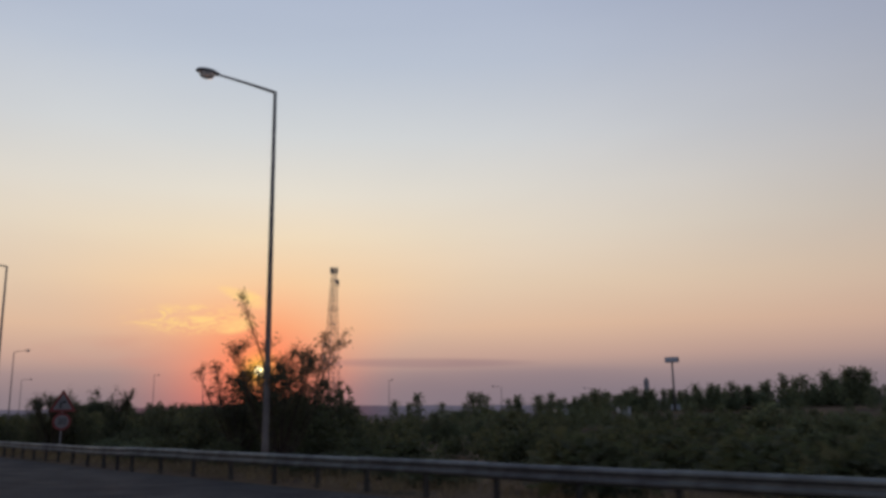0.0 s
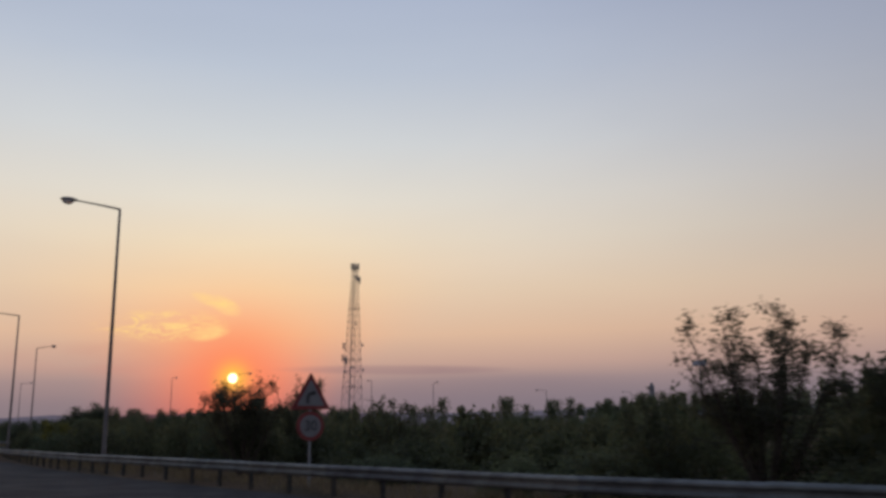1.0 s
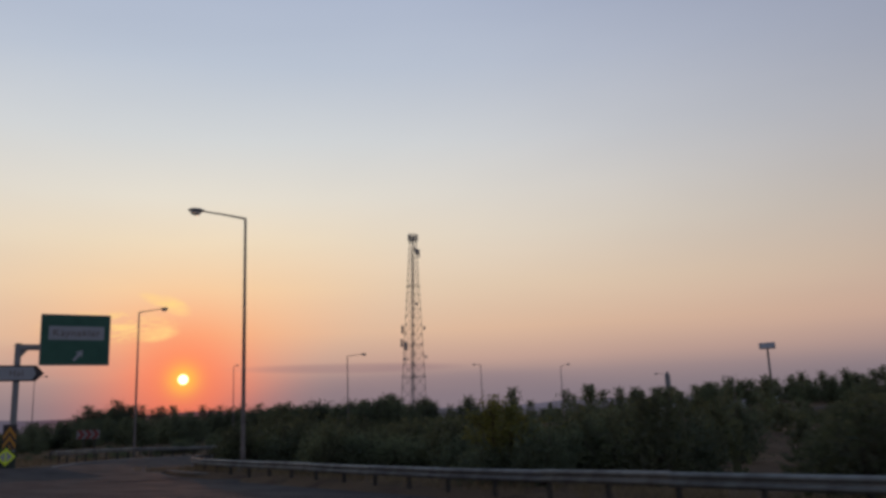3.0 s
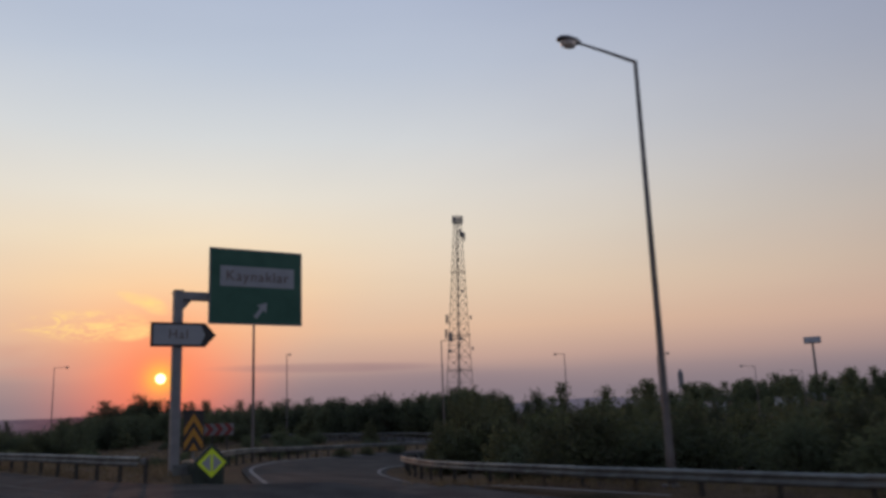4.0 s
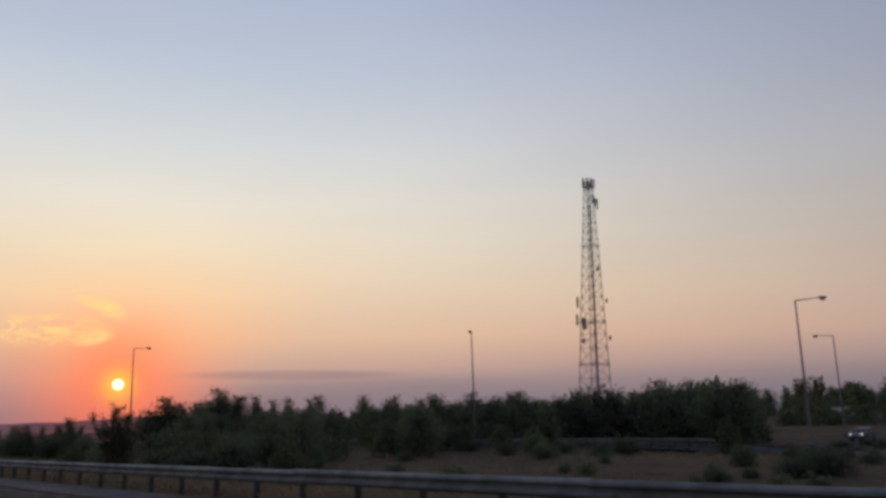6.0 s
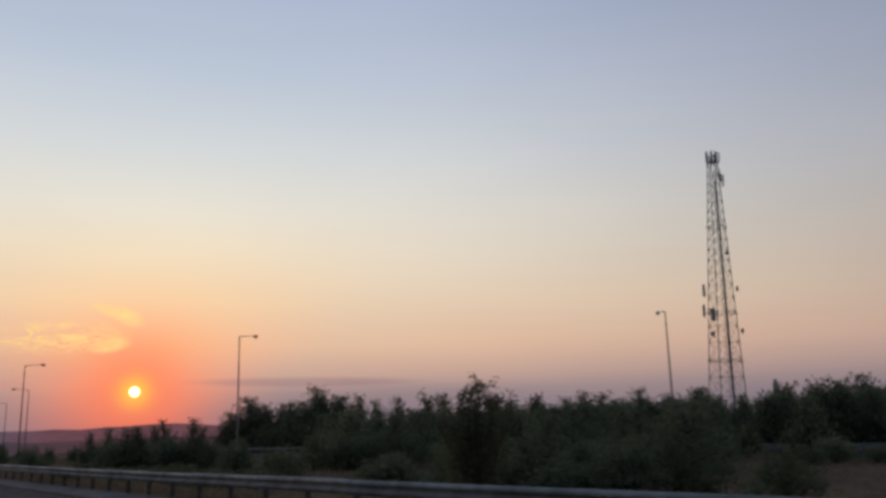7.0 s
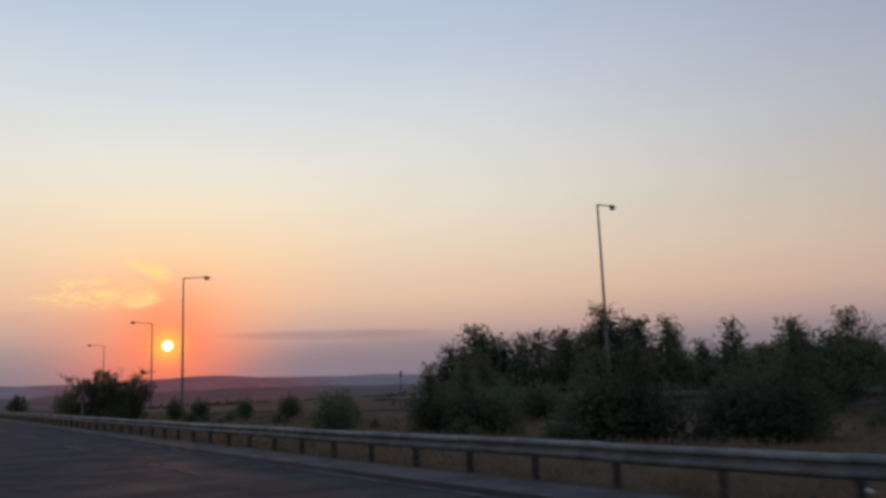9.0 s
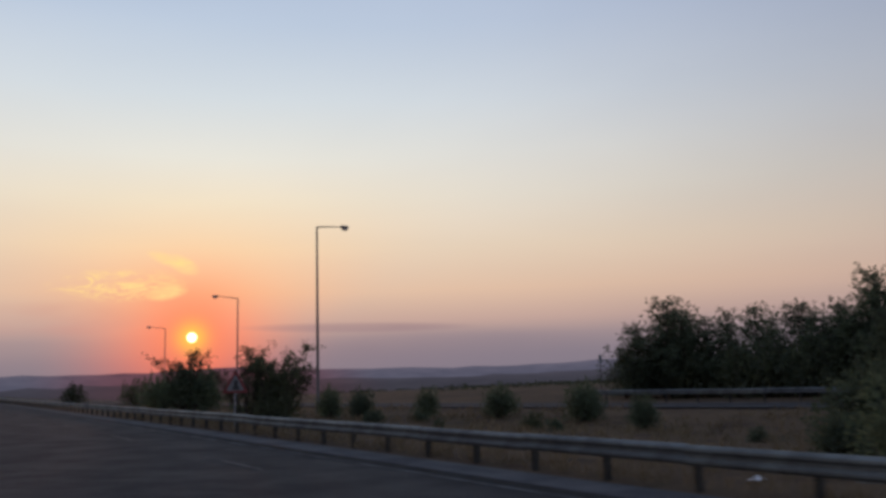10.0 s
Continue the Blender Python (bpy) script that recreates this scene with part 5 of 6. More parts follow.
def bush(x, y, r, top, kind=None, group="roadside bushes", lone=False):
    kinds = DISTANT_BUSHES if group == "scrub" else SMALL_BUSHES if r < 1.05 and kind is None else BUSHES
    k = random.randrange(len(kinds)) if kind is None else kind
    z = height(x, y)
    if open_field(x, y) and not lone:
        r, top = min(r, 1.1), min(top, z + 0.9)
    if y < 70:
        gap = (r * 0.95 + 0.7) - float(np.hypot(exit_xy[:, 0] - x, exit_xy[:, 1] - y).min())
        x += max(0.0, gap)
    return plant("bush", kinds[k], x, y, max(0.25, (top - z) / 2.55), r / (1.45 if kind in (4, 5, 6) else 1.85), "dense dark green roadside bush", "bush", group, z=z)


def young_tree(x, y, top, wide=1.0, kind=None):
    k = random.randrange(len(SHOOTS)) if kind is None else kind
    z = height(x, y)
    return plant("young_tree", SHOOTS[k], x, y, (top - z) / 4.1, wide, "airy young tree with upright leafy shoots", "small tree", "roadside young trees", z=z)


random.seed(5)
# the scrub behind the exit lane's rail
plant("leafy_tree", shoot_tree_meshes(71, 5.4, 2.4, 22, True, leaf=0.1, rich=1.9), 24.6, -66.7, 1.0, 1.0, "airy leafy roadside tree with one long leaning shoot", "small tree", "roadside young trees", turn=20)
plant("leafy_tree", shoot_tree_meshes(72, 4.9, 1.9, 16, leaf=0.1, rich=1.9), 25.7, -59.5, 1.0, 1.2, "airy leafy roadside tree with loose sprays", "small tree", "roadside young trees", turn=90)
plant("leafy_tree", shoot_tree_meshes(73, 3.7, 2.0, 22, leaf=0.1, rich=2.2), 21.1, -39.9, 1.05, 0.95, "airy leafy roadside tree with a rounded crown", "small tree", "roadside young trees", turn=-34)
bush(27.3, -61.8, 2.0, 3.0, 0), bush(30, -60, 2.2, 3.1, 2), bush(24.8, -57.2, 1.6, 2.2, 1), bush(28, -55.5, 1.9, 2.4, 3), bush(26.5, -66, 1.8, 2.0, 2)
plant("leafy_tree", shoot_tree_meshes(74, 3.0, 1.5, 14, mat=YELLOWED), 20.6, -3.6, 1.0, 1.0, "small leafy tree with yellowing green leaves behind the rail", "small tree", "roadside young trees", turn=40)
young_tree(25.3, -35.7, 4.2, 0.85), young_tree(27.5, -62.5, 3.6), young_tree(27, -41.5, 3.0)
for i in range(130):
    y = random.uniform(-108, 22)
    edge = road_x(y) + interp(y, EDGE_Y, EDGE_L)
    out = 1.9 + 18 * random.random() ** 1.3
    top = random.uniform(1.5, 2.2) + 0.03 * out - 0.4 * ease(y, -8, 4)
    if y < -40:
        top = random.uniform(0.7, 1.35)
    if y < -66:
        top = random.uniform(0.0, 0.7)
        if out > 9:
            continue
    bush(edge + out, y, random.uniform(1.3, 2.3), top, group="scrub" if out > 8 else "roadside bushes")
for i in range(34):
    y = random.uniform(-38, 28)
    bush(road_x(y) + interp(y, EDGE_Y, EDGE_L) + random.uniform(18, 50), y, random.uniform(1.5, 2.6), random.uniform(1.0, 1.9) - 0.5 * ease(y, -8, 6), group="scrub")
for i in range(26):
    y = random.uniform(-75, -38)
    bush(road_x(y) + interp(y, EDGE_Y, EDGE_L) + random.uniform(22, 60), y, random.uniform(1.2, 2.2), random.uniform(0.2, 1.2), group="scrub")
for i in range(26):
    y = random.uniform(-30, 36)
    pine(road_x(y) + random.uniform(38, 80), y, random.uniform(0.9, 2.1), 0.9)
for i in range(30):
    y = random.uniform(10, 34)
    bush(interp(y, [10, 25, 34], [20.5, 23.6, 28]) + 20 * random.random() ** 1.2, y, random.uniform(1.4, 2.2), random.uniform(0.7, 1.7), group="scrub")
for i in range(18):
    y = random.uniform(-4, 12)
    bush(road_x(y) + interp(y, EDGE_Y, EDGE_L) + random.uniform(2, 14), y, random.uniform(1.4, 2.2), random.uniform(1.0, 1.8))
exit_line = [q for q in spline(EXIT_RAIL, 1.0) if q.y > 20]
for i in range(60):
    k = random.randrange(len(exit_line) - 1)
    d = (exit_line[k + 1] - exit_line[k]).normalized()
    q = exit_line[k] + Vector((d.y, -d.x, 0)) * (1.9 + 11 * random.random() ** 1.4)
    bush(q.x, q.y, random.uniform(1.2, 2.1), random.uniform(0.3, 1.5), group="scrub" if i % 2 else "roadside bushes")
for x, y, top in ((34.5, 40, 3.9), (36.8, 41.8, 3.2), (32, 37, 2.8), (41, 42, 2.2), (45, 42, 2.0), (52, 46, 2.0), (30.5, 33, 2.0)):
    young_tree(x, y, top, 1.1)

# the wood beyond the loop, densest along its edge
random.seed(9)
for i in range(225):
    a = random.random()
    if a < 0.45:
        t = random.random()
        k = int(t * 34) + next(j for j, q in enumerate(ramp_line) if q.x > 72)
        q = ramp_line[min(k, len(ramp_line) - 1)]
        x, y = q.x + 6 + 12 * random.random() ** 1.5, q.y + random.uniform(0, 6)
    else:
        x, y = random.uniform(78, 125), random.uniform(98, 205)
    if near(ramp_xy, x, y)[0] < 5.5 or near(side_xy, x, y)[0] < 7 or math.hypot(x - 128, y - 152) < 5:
        continue
    pine(x, y, random.uniform(3.1, 5.2) + 0.012 * (x - 70))
for x, y, top, w, k in ((61.3, 178.7, 8.6, 1.15, 1), (59.4, 196.3, 7.8, 1.4, 3), (57.4, 197.8, 5.6, 1.5, 1), (56.2, 198.6, 3.6, 1.5, 4), (63, 190, 6.9, 1.3, 1), (62.5, 186, 6.7, 1.3, 3), (64.5, 178, 7.2, 1.3, 3), (59, 182, 5.4, 1.2, 1), (63.5, 193, 6.6, 1, 0),
                     (66, 187, 6.4, 1, 2), (64, 183.5, 6.9, 1, 4), (66, 175, 7.0, 1.1, 0), (69, 170, 6.6, 1, 1), (70, 164, 6.2, 1, 2), (67, 158, 6.4, 1, 3), (72, 153, 6.3, 1, 4), (73, 147, 5.8, 1, 0)):
    pine(x, y, top, w, k)
for x, y, top, w, k in ((76, 142, 6.0, 1, 2), (71, 178, 6.6, 1, 2), (59.0, 194.4, 6.2, 1.35, 1), (61.9, 196.4, 6.7, 1.35, 0), (60.3, 197.6, 6.4, 1.3, 2), (58.3, 196.3, 4.7, 1.3, 4), (61.6, 193.6, 6.0, 1.4, 3), (62.9, 180.2, 7.4, 1.3, 0), (60.2, 177.2, 6.0, 1.4, 4),
                     (62.6, 176.6, 7.0, 1.3, 2), (60.0, 180.4, 5.6, 1.4, 3), (72, 186, 6.4, 1, 1), (70, 193, 6.2, 1, 0), (76, 134, 5.9, 1.1, 1), (80, 128, 5.6, 1, 3), (97, 118, 6.8, 1.2, 3), (93, 110, 6.3, 1.2, 1)):
    pine(x, y, top, w, k)
for x, y, top, w, k in ((88, 104, 5.8, 1.1, 0), (101, 112, 6.0, 1.1, 4)):
    pine(x, y, top, w, k)
for x, y, r, top in ((58.6, 193.6, 2.2, 3.0), (60.6, 194.0, 2.4, 3.6), (62.5, 192, 2.4, 3.4), (60, 191, 2.0, 2.6), (61, 188, 2.3, 3.2), (60.5, 184, 2.3, 3.4), (61.5, 181, 2.3, 3.6), (59.6, 178.6, 2.2, 3.0),
                     (61.8, 175.6, 2.3, 3.4), (64.5, 172.5, 2.2, 3.2), (66.5, 167, 2.2, 3.2), (65.5, 161, 2.2, 3.0), (68.5, 155.5, 2.2, 3.0), (70, 149.5, 2.2, 3.0)):
    bush(x, y, r, top, group="scrub")
# the trees and scrub inside the loop
random.seed(17)
for i in range(96):
    y = random.uniform(104, 156)
    x = random.uniform(interp(y, [104, 130, 166], [30, 33, 29]), interp(y, [104, 134, 153, 166], [64, 56, 45, 38]))
    if near(ramp_xy, x, y)[0] < 6 or clearing(x, y) or math.hypot(x - 66, y - 122) < 2 or math.hypot(x - 39, y - 160) < 2:
        continue
    if random.random() < 0.6:
        pine(x, y, min(random.uniform(3.2, 5.2), 1.6 + 0.028 * math.hypot(x + 3, y - 88), 1.6 + 0.046 * math.hypot(x + 1, y - 137)), 1.05)
    else:
        bush(x, y, random.uniform(1.5, 2.4), random.uniform(0.9, 2.3), group="scrub")
for i in range(22):
    x, y = random.uniform(15.5, 30), random.uniform(83, 111)
    if x < road_x(y) + 14.5 + (4 if y > 100 else 0) or math.degrees(math.atan2(x + 3.3, y - 75)) > 54:
        continue
    bush(x, y, random.uniform(1.4, 2.3), random.uniform(0.8, 1.7))
for x, y, top in ((24, 93, 2.2), (27, 97, 2.4), (28.5, 104, 2.3)):
    pine(x, y, top, 0.95, random.randrange(5))
for i in range(60):
    x, y = random.uniform(56, 76), random.uniform(140, 200)
    if near(ramp_xy, x, y)[0] > 6 and x > interp(y, [140, 200], [66, 56]):
        bush(x, y, random.uniform(1.8, 2.8), random.uniform(2.0, 3.8), group="scrub")
# scrub along the wood's edge
for i in range(60):
    k = random.randrange(gore + 20, merge - 30)
    q, d = ramp_line[k], (ramp_line[k + 1] - ramp_line[k]).normalized()
    p = q + Vector((d.y, -d.x, 0)) * random.uniform(5.8, 14)
    if near(ramp_xy, p.x, p.y)[0] < 5.4 or near(side_xy, p.x, p.y)[0] < 6.5:
        continue
    bush(p.x, p.y, random.uniform(1.4, 2.4), random.uniform(1.0, 2.6), group="scrub")
# pines that close the far side of the field and the skyline on the rise
random.seed(12)
for i in range(90):
    x = random.uniform(150, 420)
    y = 60 + 0.25 * x + random.uniform(-60, 90)
    if near(side_xy, x, y)[0] < 9 or (205 < x < 290 and 118 < y < 162):
        continue
    if x < 260 and y < 150 and random.random() < 0.6:
        continue
    pine(x, y, height(x, y) + random.uniform(5.5, 9.5), 1.2, group="wood")
for i in range(70):
    t = random.random()
    x, y = interp(t, [0, 0.5, 1], [285, 292, 262]) + random.uniform(-16, 16), interp(t, [0, 0.5, 1], [10, 90, 172]) + random.uniform(-6, 6)
    if math.hypot(x - 274, y - 141) < 7:
        continue
    pine(x, y, interp(t, [0, 0.3, 0.7, 1], [15, 14, 11.5, 9]) + random.uniform(-2, 1.5), 1.1, group="wood")
for i in range(210):
    t = random.random()
    x, y = interp(t, [0, 0.5, 1], [300, 292, 255]) + random.uniform(-10, 25), interp(t, [0, 0.5, 1], [-40, 80, 185]) + random.uniform(-6, 6)
    if math.hypot(x - 274, y - 141) < 7:
        continue
    pine(x, y, height(x, y) + random.uniform(3.8, 6.6), 1.35, group="wood")
for i in range(150):
    x, y = random.uniform(42, 190), random.uniform(-80, 62)
    if near(side_xy, x, y)[0] < 7 or near(ramp_xy, x, y)[0] < 7:
        continue
    bush(x, y, random.uniform(1.5, 3.2), height(x, y) + random.uniform(1.3, 3.2), group="scrub")
for i in range(46):
    x, y = random.uniform(95, 250), random.uniform(-60, 75)
    if near(side_xy, x, y)[0] < 9:
        continue
    pine(x, y, height(x, y) + random.uniform(2.4, 5.2), 1.1, group="wood")

# the treeline at the far edge of the bare slope
random.seed(41)
for i in range(60):
    a, d = radians(random.uniform(56, 74)), random.uniform(178, 236)
    x, y = -2.4 + math.sin(a) * d, 37.2 + math.cos(a) * d
    if near(side_xy, x, y)[0] > 9 and not (212 < x < 245 and 124 < y < 160):
        pine(x, y, height(x, y) + random.uniform(2.4, 4.2), 1.3, group="wood")
# low scrub over the slope beside the exit lane's start
random.seed(33)
for i in range(75):
    a, d = radians(random.uniform(40, 66)), random.uniform(17, 85)
    x, y = 13.5 + math.sin(a) * d, -94.7 + math.cos(a) * d
    bush(x, y, random.uniform(1.3, 2.4), height(x, y) + random.uniform(0.9, 1.7), group="scrub")
for i in range(16):
    a, d = radians(random.uniform(44, 64)), random.uniform(35, 110)
    x, y = 13.5 + math.sin(a) * d, -94.7 + math.cos(a) * d
    pine(x, y, height(x, y) + random.uniform(1.5, 2.8), 0.8, group="wood")
# single shrubs on the bare ground inside the ramp's bend
for x, y, r, h in ((35.9, 67.6, 1.5, 1.7), (37.6, 68.6, 1.3, 1.5), (34.4, 68.2, 1.1, 1.2), (42.6, 75.4, 0.9, 1.5), (30.3, 69.8, 0.75, 0.8), (32.8, 69.6, 0.5, 0.5), (53, 91.4, 1.5, 1.9), (50.6, 92, 1.0, 1.4), (49.4, 101.2, 1.1, 1.5),
                   (53.4, 101.4, 1.5, 2.2), (52.6, 109.4, 1.2, 1.6), (45, 93, 1.4, 1.5), (54.4, 99, 1.2, 1.4), (86, 86, 1.2, 0.9), (82, 87, 1.3, 0.9), (86, 80.4, 1.6, 0.9)):
    bush(x, y, r, height(x, y) + h, 4 + int(x) % 3, lone=True)
# bushes on the verge beyond the main rail
random.seed(21)
for i in range(16):
    y = random.uniform(99, 124)
    bush(road_x(y) + interp(y, MAIN_Y, MAIN_L) + random.uniform(1.6, 5.0), y, random.uniform(0.9, 1.5), random.uniform(0.2, 0.7), group="scrub")
# young bushy pines and shrubs between the verge and the ramp, clump by clump
for x, y, r, top, k in ((28.9, 111.6, 1.9, 1.9, 5), (32, 109.6, 1.8, 1.7, 4), (21.2, 118.0, 1.7, 1.3, 6), (22.2, 125.8, 1.45, 1.9, 4), (30, 124.6, 2.3, 2.3, 5), (32.6, 122.4, 2.2, 2.6, 6), (28.4, 126.6, 1.7, 1.8, 1),
                        (24.2, 141.3, 1.8, 2.3, 5), (27.3, 141.2, 1.5, 2.0, 4), (26.4, 142.6, 1.8, 1.9, 6), (21.6, 145.8, 1.75, 2.1, 4), (24, 155.6, 1.8, 1.9, 5), (23, 157.4, 1.3, 1.5, 6), (24.9, 155.0, 1.45, 1.7, 4), (23.4, 144.6, 1.7, 1.9, 5), (24.6, 143.2, 0.5, 0.0, 6),
                        (31, 161.6, 2.2, 2.0, 5), (32.6, 163.6, 2.4, 2.6, 6), (30.2, 164.8, 2.0, 2.2, 4), (33.2, 158.6, 0.85, 0.95, 4), (34.6, 161.4, 1.8, 1.9, 5)):
    bush(x, y, r, top, k)
for x, y, r, top, k in ((17.9, 157.9, 1.3, 1.75, 4), (19.6, 160.4, 0.8, 0.9, 5), (23.4, 192.0, 0.8, 1.73, 5), (25.7, 192.5, 0.95, 1.45, 6), (28.2, 189.2, 0.82, 1.4, 4), (30.0, 184.9, 1.1, 1.55, 5), (30.7, 179.3, 1.15, 1.6, 6),
                        (32.0, 180.4, 0.8, 1.35, 4), (29.1, 174.3, 0.78, 0.88, 4), (25, 177, 0.8, 0.1, 1), (18.6, 189.0, 1.9, 2.1, 2), (17.2, 186.4, 1.4, 1.6, 1), (19.6, 191.6, 1.5, 2.4, 3),
                        (23.5, 214.5, 2.4, 3.9, 5), (25.5, 216.5, 2.0, 3.2, 4), (22.5, 218, 2.0, 3.0, 6), (30, 229, 2.0, 2.4, 1)):
    bush(x, y, r, top, k)
for x, y, r, top, k in ((33, 238, 2.0, 2.2, 4), (28, 244, 2.2, 2.6, 3), (26, 262, 2.4, 2.4, 2), (13.0, 92.8, 1.35, 2.7, 1), (19.5, 87, 1.5, 1.1, 0)):
    bush(x, y, r, top, k)
for x, y, top, w in ((17.7, 187.4, 3.9, 1.3), (19.0, 189.0, 3.3, 1.2), (16.9, 188.4, 2.9, 1.0), (12.9, 92.7, 3.4, 0.85), (23.4, 215, 5.0, 1.4)):
    young_tree(x, y, top, w)
for x, y, top, w, k in ((25.6, 140, 3.2, 0.8, 0), (27, 142.4, 2.6, 0.8, 2), (22.8, 144.6, 2.8, 0.7, 1), (24.2, 156.2, 2.9, 0.75, 2), (23, 157.4, 2.5, 0.65, 0), (22.4, 146, 2.7, 0.8, 3), (31.6, 163.2, 3.2, 0.8, 4), (33.6, 165.4, 3.8, 0.9, 2), (29.4, 162.6, 2.8, 0.7, 0), (32.8, 124.6, 3.4, 0.85, 1), (31, 120.6, 3.0, 0.8, 4)):
    pine(x, y, top, w, k)
for i in range(90):
    y = random.uniform(36, 210)
    lo = road_x(y) + 13
    hi = min(66, interp(y, [36, 60, 95, 130, 170, 210], [22, 50, 66, 58, 40, 32]))
    x = random.uniform(lo + 2, max(hi, lo + 6))
    if near(ramp_xy, x, y)[0] < 6 or (math.hypot(x - 13, y - 33) < 5) or (y > 150 and x > 26):
        continue
    r = random.uniform(0.35, 1.0)
    bush(x, y, r, height(x, y) + r * random.uniform(0.8, 1.25))
for x, y, r, top in ((44, 62, 1.6, 1.3), (47, 66, 1.4, 1.5), (52, 74, 1.5, 1.2), (40, 60.5, 1.2, 0.8), (36, 58, 1.3, 0.9), (56, 84, 1.5, 1.6), (30, 57.5, 0.9, 0.4)):
    bush(x, y, r, top)


joined("scrub", JOINED["scrub"], SHRUB, "tangled dark green scrub along the ramps and field", "scrub")
joined("pine_wood", JOINED["wood"], PINE, "dark pine wood on the rise beyond the field", "wood")


def far_wood():
    """Distant scrub and trees on the plain, too far to tell apart."""
    rng = np.random.default_rng(3)
    C, D = [], []
    for i in range(220):
        a, r = radians(rng.uniform(4, 84)), rng.uniform(320, 1000)
        x, y = math.sin(a) * r, math.cos(a) * r + 60
        if x < road_x(y) + 30 or (x > 150 and y < 210 and r < 420):
            continue
        z, s = height(x, y), rng.uniform(0.7, 1.5)
        n = 70
        d = rng.normal(0, 1, (n, 3))
        C += list(np.array([x, y, z + s * 0.4]) + d * np.array([s * 3.0, s * 3.0, s * 0.3]))
        D += list(d)
    C = np.array(C)
    ob = part("far_scrub", leaf_mesh("far_scrub", SHRUB, C, D, 1.0, 0.8, rng, 0.6), SHRUB)
    tagged(ob, "distant dark scrub and low trees on the plain", "scrub", kind="stuff")


far_wood()


def dry_grass():
    """Tufts of yellowed grass behind the rails."""
    rng = np.random.default_rng(8)
    C, D = [], []
    for i in range(5200):
        y = rng.uniform(26, 205)
        out = 0.15 + 16 * rng.random() ** 2.2
        x = road_x(y) + interp(y, MAIN_Y, MAIN_L) + out
        if near(ramp_xy, x, y)[0] < 5:
            continue
        z = height(x, y) - 0.02
        s = rng.uniform(0.4, 1.2)
        for _ in range(6):
            C.append((x + rng.normal(0, 0.09), y + rng.normal(0, 0.09), z))
            D.append((rng.normal(0, 0.4), rng.normal(0, 0.4), s))
    ob = part("dry_grass", leaf_mesh("dry_grass", STRAW, C, D, 0.3, 0.03, rng, 0.15), STRAW)
    tagged(ob, "tufts of yellowed dry grass on the verge", "grass", kind="stuff")
    C, D = [], []
    for i in range(5200):
        y = rng.uniform(30, 215)
        x = rng.uniform(road_x(y) + 14, interp(y, [30, 60, 95, 130, 170, 215], [24, 52, 68, 58, 44, 36]))
        if near(ramp_xy, x, y)[0] < 4.6 or noise.noise(Vector((x * 0.12, y * 0.12, 1.5))) < -0.12:
            continue
        z = height(x, y) - 0.03
        for _ in range(5):
            C.append((x + rng.normal(0, 0.16), y + rng.normal(0, 0.16), z))
            D.append((rng.normal(0, 0.5), rng.normal(0, 0.5), 0.8))
    ob = part("dry_grass", leaf_mesh("dry_grass", STRAW, C, D, 0.42, 0.07, rng, 0.15), STRAW)
    tagged(ob, "clumps of dry grass scattered over the field", "grass", kind="stuff")
    C, D = [], []
    for i in range(1800):
        y = rng.uniform(-110, 24)
        out = 0.1 + 2.6 * rng.random()
        x = road_x(y) + interp(y, EDGE_Y, EDGE_L) + out
        z = height(x, y) - 0.02
        for _ in range(6):
            C.append((x + rng.normal(0, 0.09), y + rng.normal(0, 0.09), z))
            D.append((rng.normal(0, 0.4), rng.normal(0, 0.4), 0.9))
    ob = part("dry_grass", leaf_mesh("dry_grass", STRAW, C, D, 0.34, 0.03, rng, 0.15), STRAW)
    tagged(ob, "tufts of dry grass under the exit lane's rail", "grass", kind="stuff")


dry_grass()


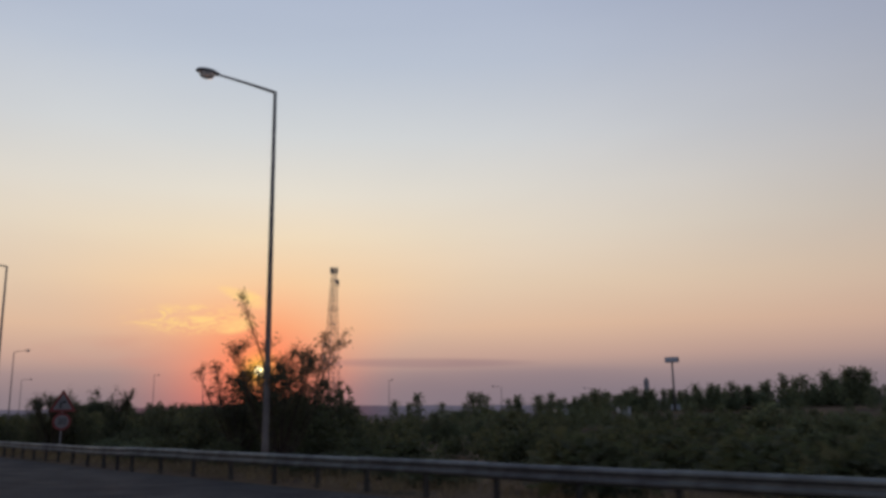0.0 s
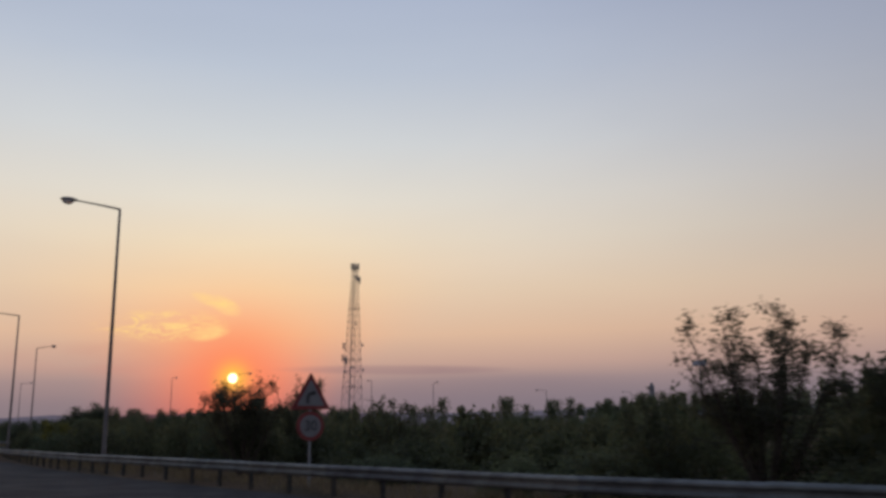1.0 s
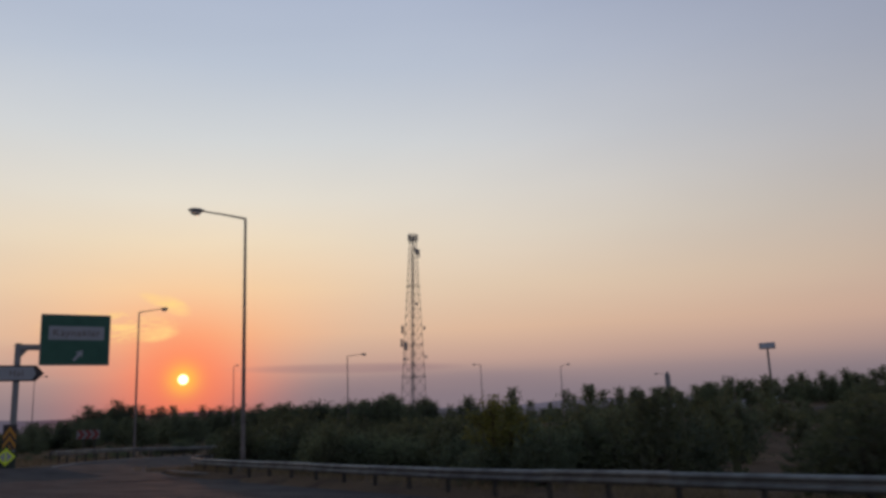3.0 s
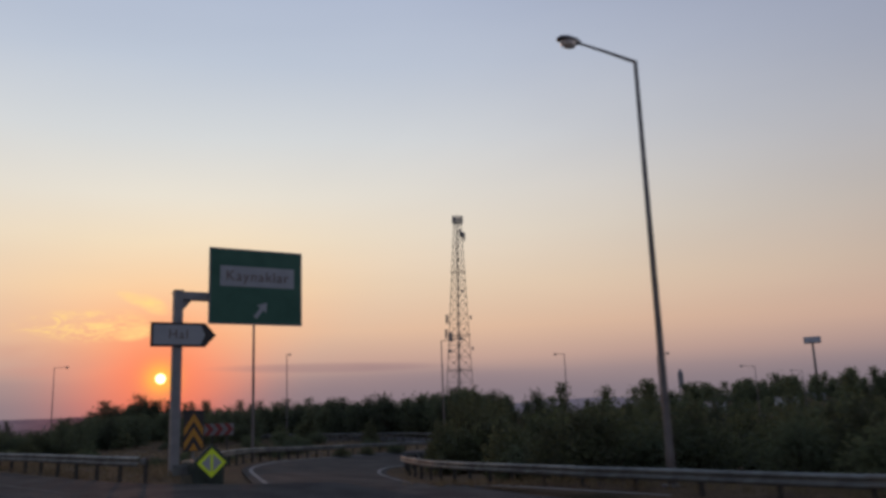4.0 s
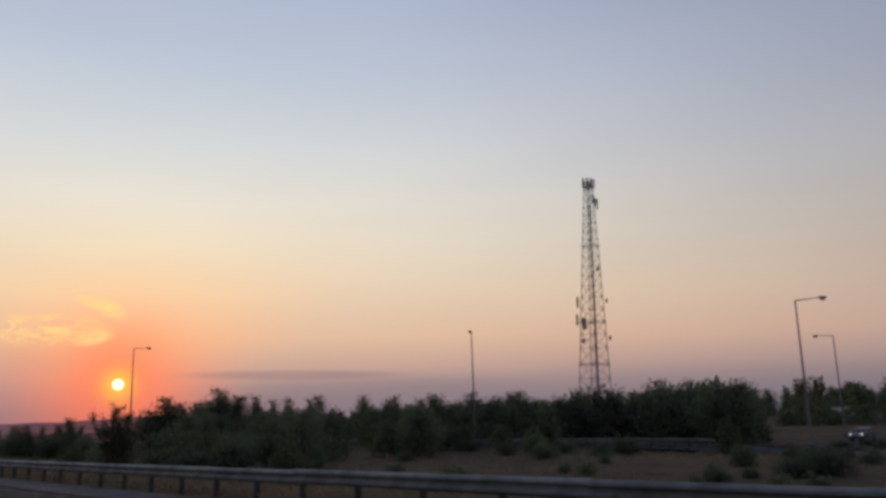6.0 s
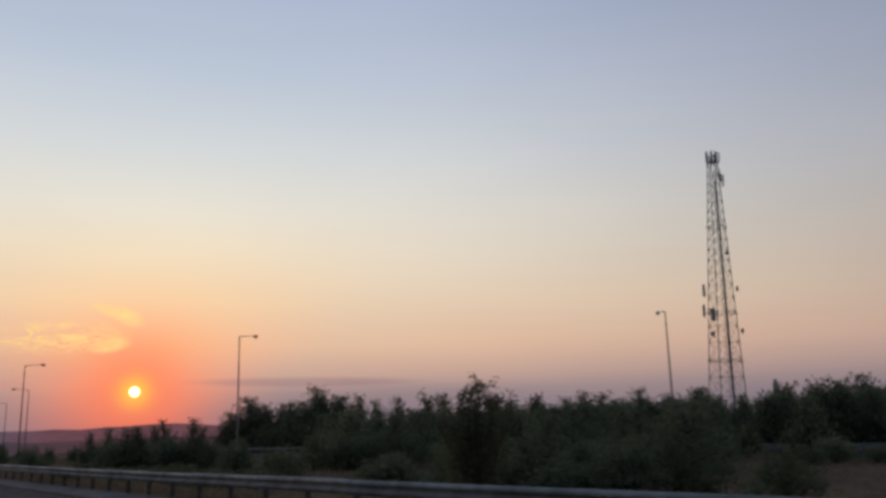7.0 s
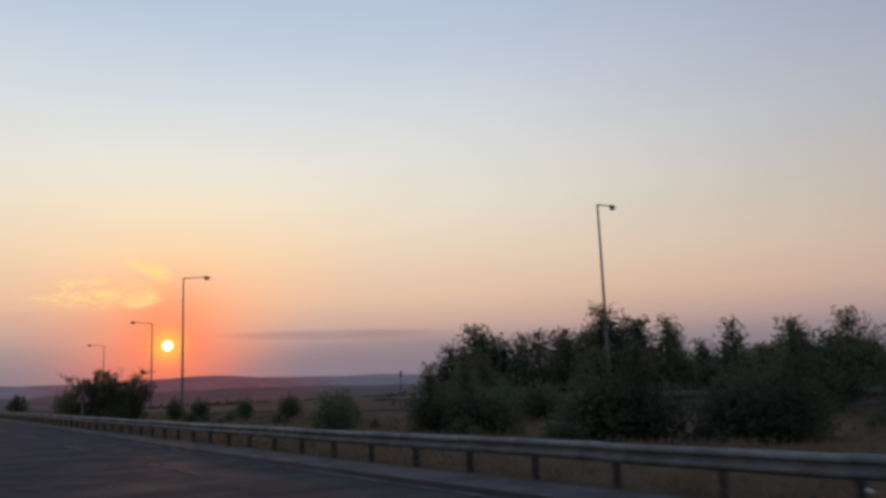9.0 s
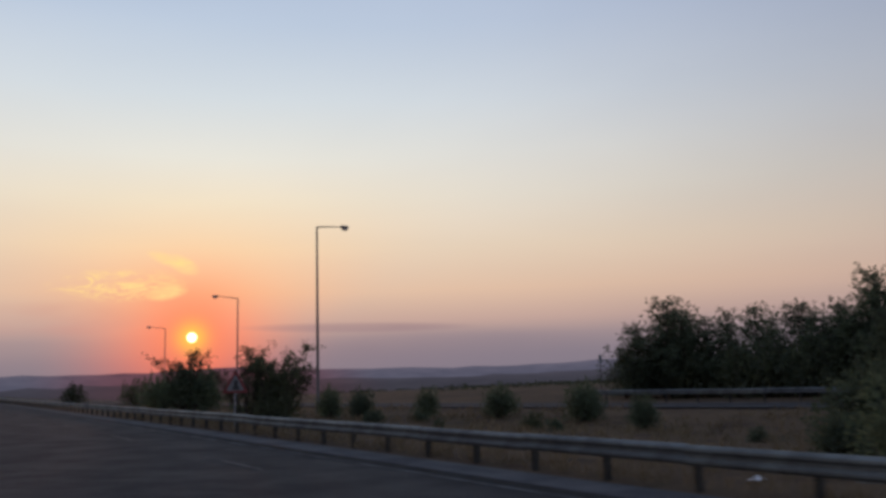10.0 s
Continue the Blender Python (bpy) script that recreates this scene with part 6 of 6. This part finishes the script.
# ---- vehicles ----
def car(x, y, z, turn, paint, label, lamps=True, tall=1.0):
    root = thing("car", pose(x, y, z, 0, 0, turn), label, "car", "cars on the ramps")
    side = [(-2.1, 0.28), (2.05, 0.28), (2.15, 0.45), (2.12, 0.72), (1.95, 0.85), (1.15, 0.96), (0.5, 1.42 * tall), (-0.95, 1.46 * tall), (-1.75, 1.02), (-2.12, 0.95), (-2.18, 0.5)]
    g, n = Geo(), len(side)
    for w, k in ((-0.86, 0.985), (-0.8, 1.0), (0.8, 1.0), (0.86, 0.985)):
        g.v += [(px * k, w * (0.86 if pz > 1.1 else 1.0), 0.28 + (pz - 0.28) * k) for px, pz in side]
    g.f = [(r * n + i, r * n + (i + 1) % n, r * n + n + (i + 1) % n, r * n + n + i) for r in range(3) for i in range(n)] + [tuple(range(n)), tuple(range(4 * n - 1, 3 * n - 1, -1))]
    body = part("body", g, paint, root)
    t = 1.46 * tall
    part("windscreen", Geo().add([(1.12, -0.7, 1.0), (1.12, 0.7, 1.0), (0.55, 0.62, t - 0.08), (0.55, -0.62, t - 0.08), (1.16, -0.7, 1.01), (1.16, 0.7, 1.01), (0.6, 0.62, t - 0.06), (0.6, -0.62, t - 0.06)], [(4, 5, 6, 7), (3, 2, 1, 0), (0, 1, 5, 4), (2, 3, 7, 6), (1, 2, 6, 5), (3, 0, 4, 7)]), GLASS, body)
    part("rear_window", Geo().add([(-1.74, -0.66, 1.06), (-1.74, 0.66, 1.06), (-1.0, 0.6, t - 0.06), (-1.0, -0.6, t - 0.06), (-1.79, -0.66, 1.07), (-1.79, 0.66, 1.07), (-1.05, 0.6, t - 0.03), (-1.05, -0.6, t - 0.03)], [(4, 5, 6, 7), (3, 2, 1, 0), (0, 1, 5, 4), (2, 3, 7, 6), (1, 2, 6, 5), (3, 0, 4, 7)]), GLASS, body)
    for s in (-1, 1):
        part("side_window", Geo().plate([(-1.5, 1.04), (0.95, 1.02), (0.42, t - 0.1), (-0.95, t - 0.08)], 0.03, pose(0, s * 0.83 - 0.015, 0)), GLASS, body)
        part("tail_lamp", Geo().box(0.08, 0.3, 0.16, pose(-2.13, s * 0.64, 0.8), 0.02), TAIL if lamps else RED, body, "red tail lamp")
        part("head_lamp", Geo().box(0.1, 0.34, 0.15, pose(2.06, s * 0.6, 0.68), 0.02), HEAD if lamps else WHITE, body, "clear head lamp")
        for px in (-1.3, 1.3):
            wheel = part("wheel", Geo().tube([(px, s * 0.68, 0.31), (px, s * 0.88, 0.31)], [0.31, 0.31], 16), RUBBER, root)
            part("rim", Geo().tube([(px, s * 0.87, 0.31), (px, s * 0.893, 0.31)], [0.19, 0.19], 12), STEEL, wheel)
    part("number_plate", Geo().box(0.02, 0.5, 0.11, pose(-2.17, 0, 0.62)), WHITE, body)


def ramp_pose(k, off):
    q, r = ramp_line[k], ramp_line[k + 1]
    d = (r - q).normalized()
    p = q + Vector((d.y, -d.x, 0)) * off
    return p.x, p.y, p.z, heading(d.x, d.y)


k0 = next(i for i, q in enumerate(ramp_line) if q.x > 64.5)
x, y, z, a = ramp_pose(k0, 2.3)
car(x, y, z, a, CAR_WHITE, "white car with lit tail lamps driving on the ramp")
car(97, 91, near(side_xy, 97, 91)[1], 3 + 180, CAR_GREY, "grey car with lit head lamps on the side road")
car(104, 88.2, near(side_xy, 104, 88.2)[1], 3, CAR_WHITE, "white van-like car on the side road", tall=1.2)


# ---- small things on the verge ----
def stone(x, y, s, seed):
    rng = random.Random(seed)
    bm = bmesh.new()
    bmesh.ops.create_icosphere(bm, subdivisions=2, radius=s)
    for v in bm.verts:
        v.co = Vector((v.co.x * 1.3, v.co.y, v.co.z * 0.7)) * (1 + 0.3 * noise.noise(v.co * (1.6 / s) + Vector((seed, 0, 0))))
    me = bpy.data.meshes.new("stone")
    bm.to_mesh(me)
    bm.free()
    me.materials.append(STONE)
    ob = new("stone", me)
    ob.matrix_basis = pose(x, y, height(x, y) + s * 0.3, 0, 0, rng.uniform(0, 360))
    tagged(ob, "pale rough stone lying on the verge", "stone", "verge stones")


for i, (x, y, s) in enumerate(((10.2, 99.8, 0.15), (9.6, 103.5, 0.1), (12.5, 118, 0.2), (14, 121, 0.25), (13.5, 156.8, 0.16))):
    stone(x, y, s, i + 2)


def rag(x, y, s, seed):
    """A crumpled sheet of plastic."""
    g, n = Geo(), 7
    rng = random.Random(seed)
    for j in range(n):
        for i in range(n):
            u, v = i / (n - 1) - 0.5, j / (n - 1) - 0.5
            g.v.append((u * s * 1.6 + rng.uniform(-1, 1) * 0.05 * s, v * s + rng.uniform(-1, 1) * 0.05 * s, 0.03 + abs(rng.gauss(0, 0.22)) * s * (1 - 1.6 * max(abs(u), abs(v)))))
    g.f = [(j * n + i, j * n + i + 1, j * n + n + i + 1, j * n + n + i) for j in range(n - 1) for i in range(n - 1)]
    g.v += [(a, b, c - 0.006) for a, b, c in g.v]
    o = n * n
    g.f += [tuple(o + i for i in reversed(f)) for f in g.f[:]]
    ob = part("litter", g, LITTER)
    ob.matrix_basis = pose(x, y, height(x, y) + 0.02, 0, 0, rng.uniform(0, 360))
    tagged(ob, "crumpled white plastic litter in dry grass", "litter", "litter on the verge")


rag(10.85, 120.4, 0.3, 1), rag(12.1, 157.9, 0.18, 2), rag(9.9, 130.6, 0.14, 3)
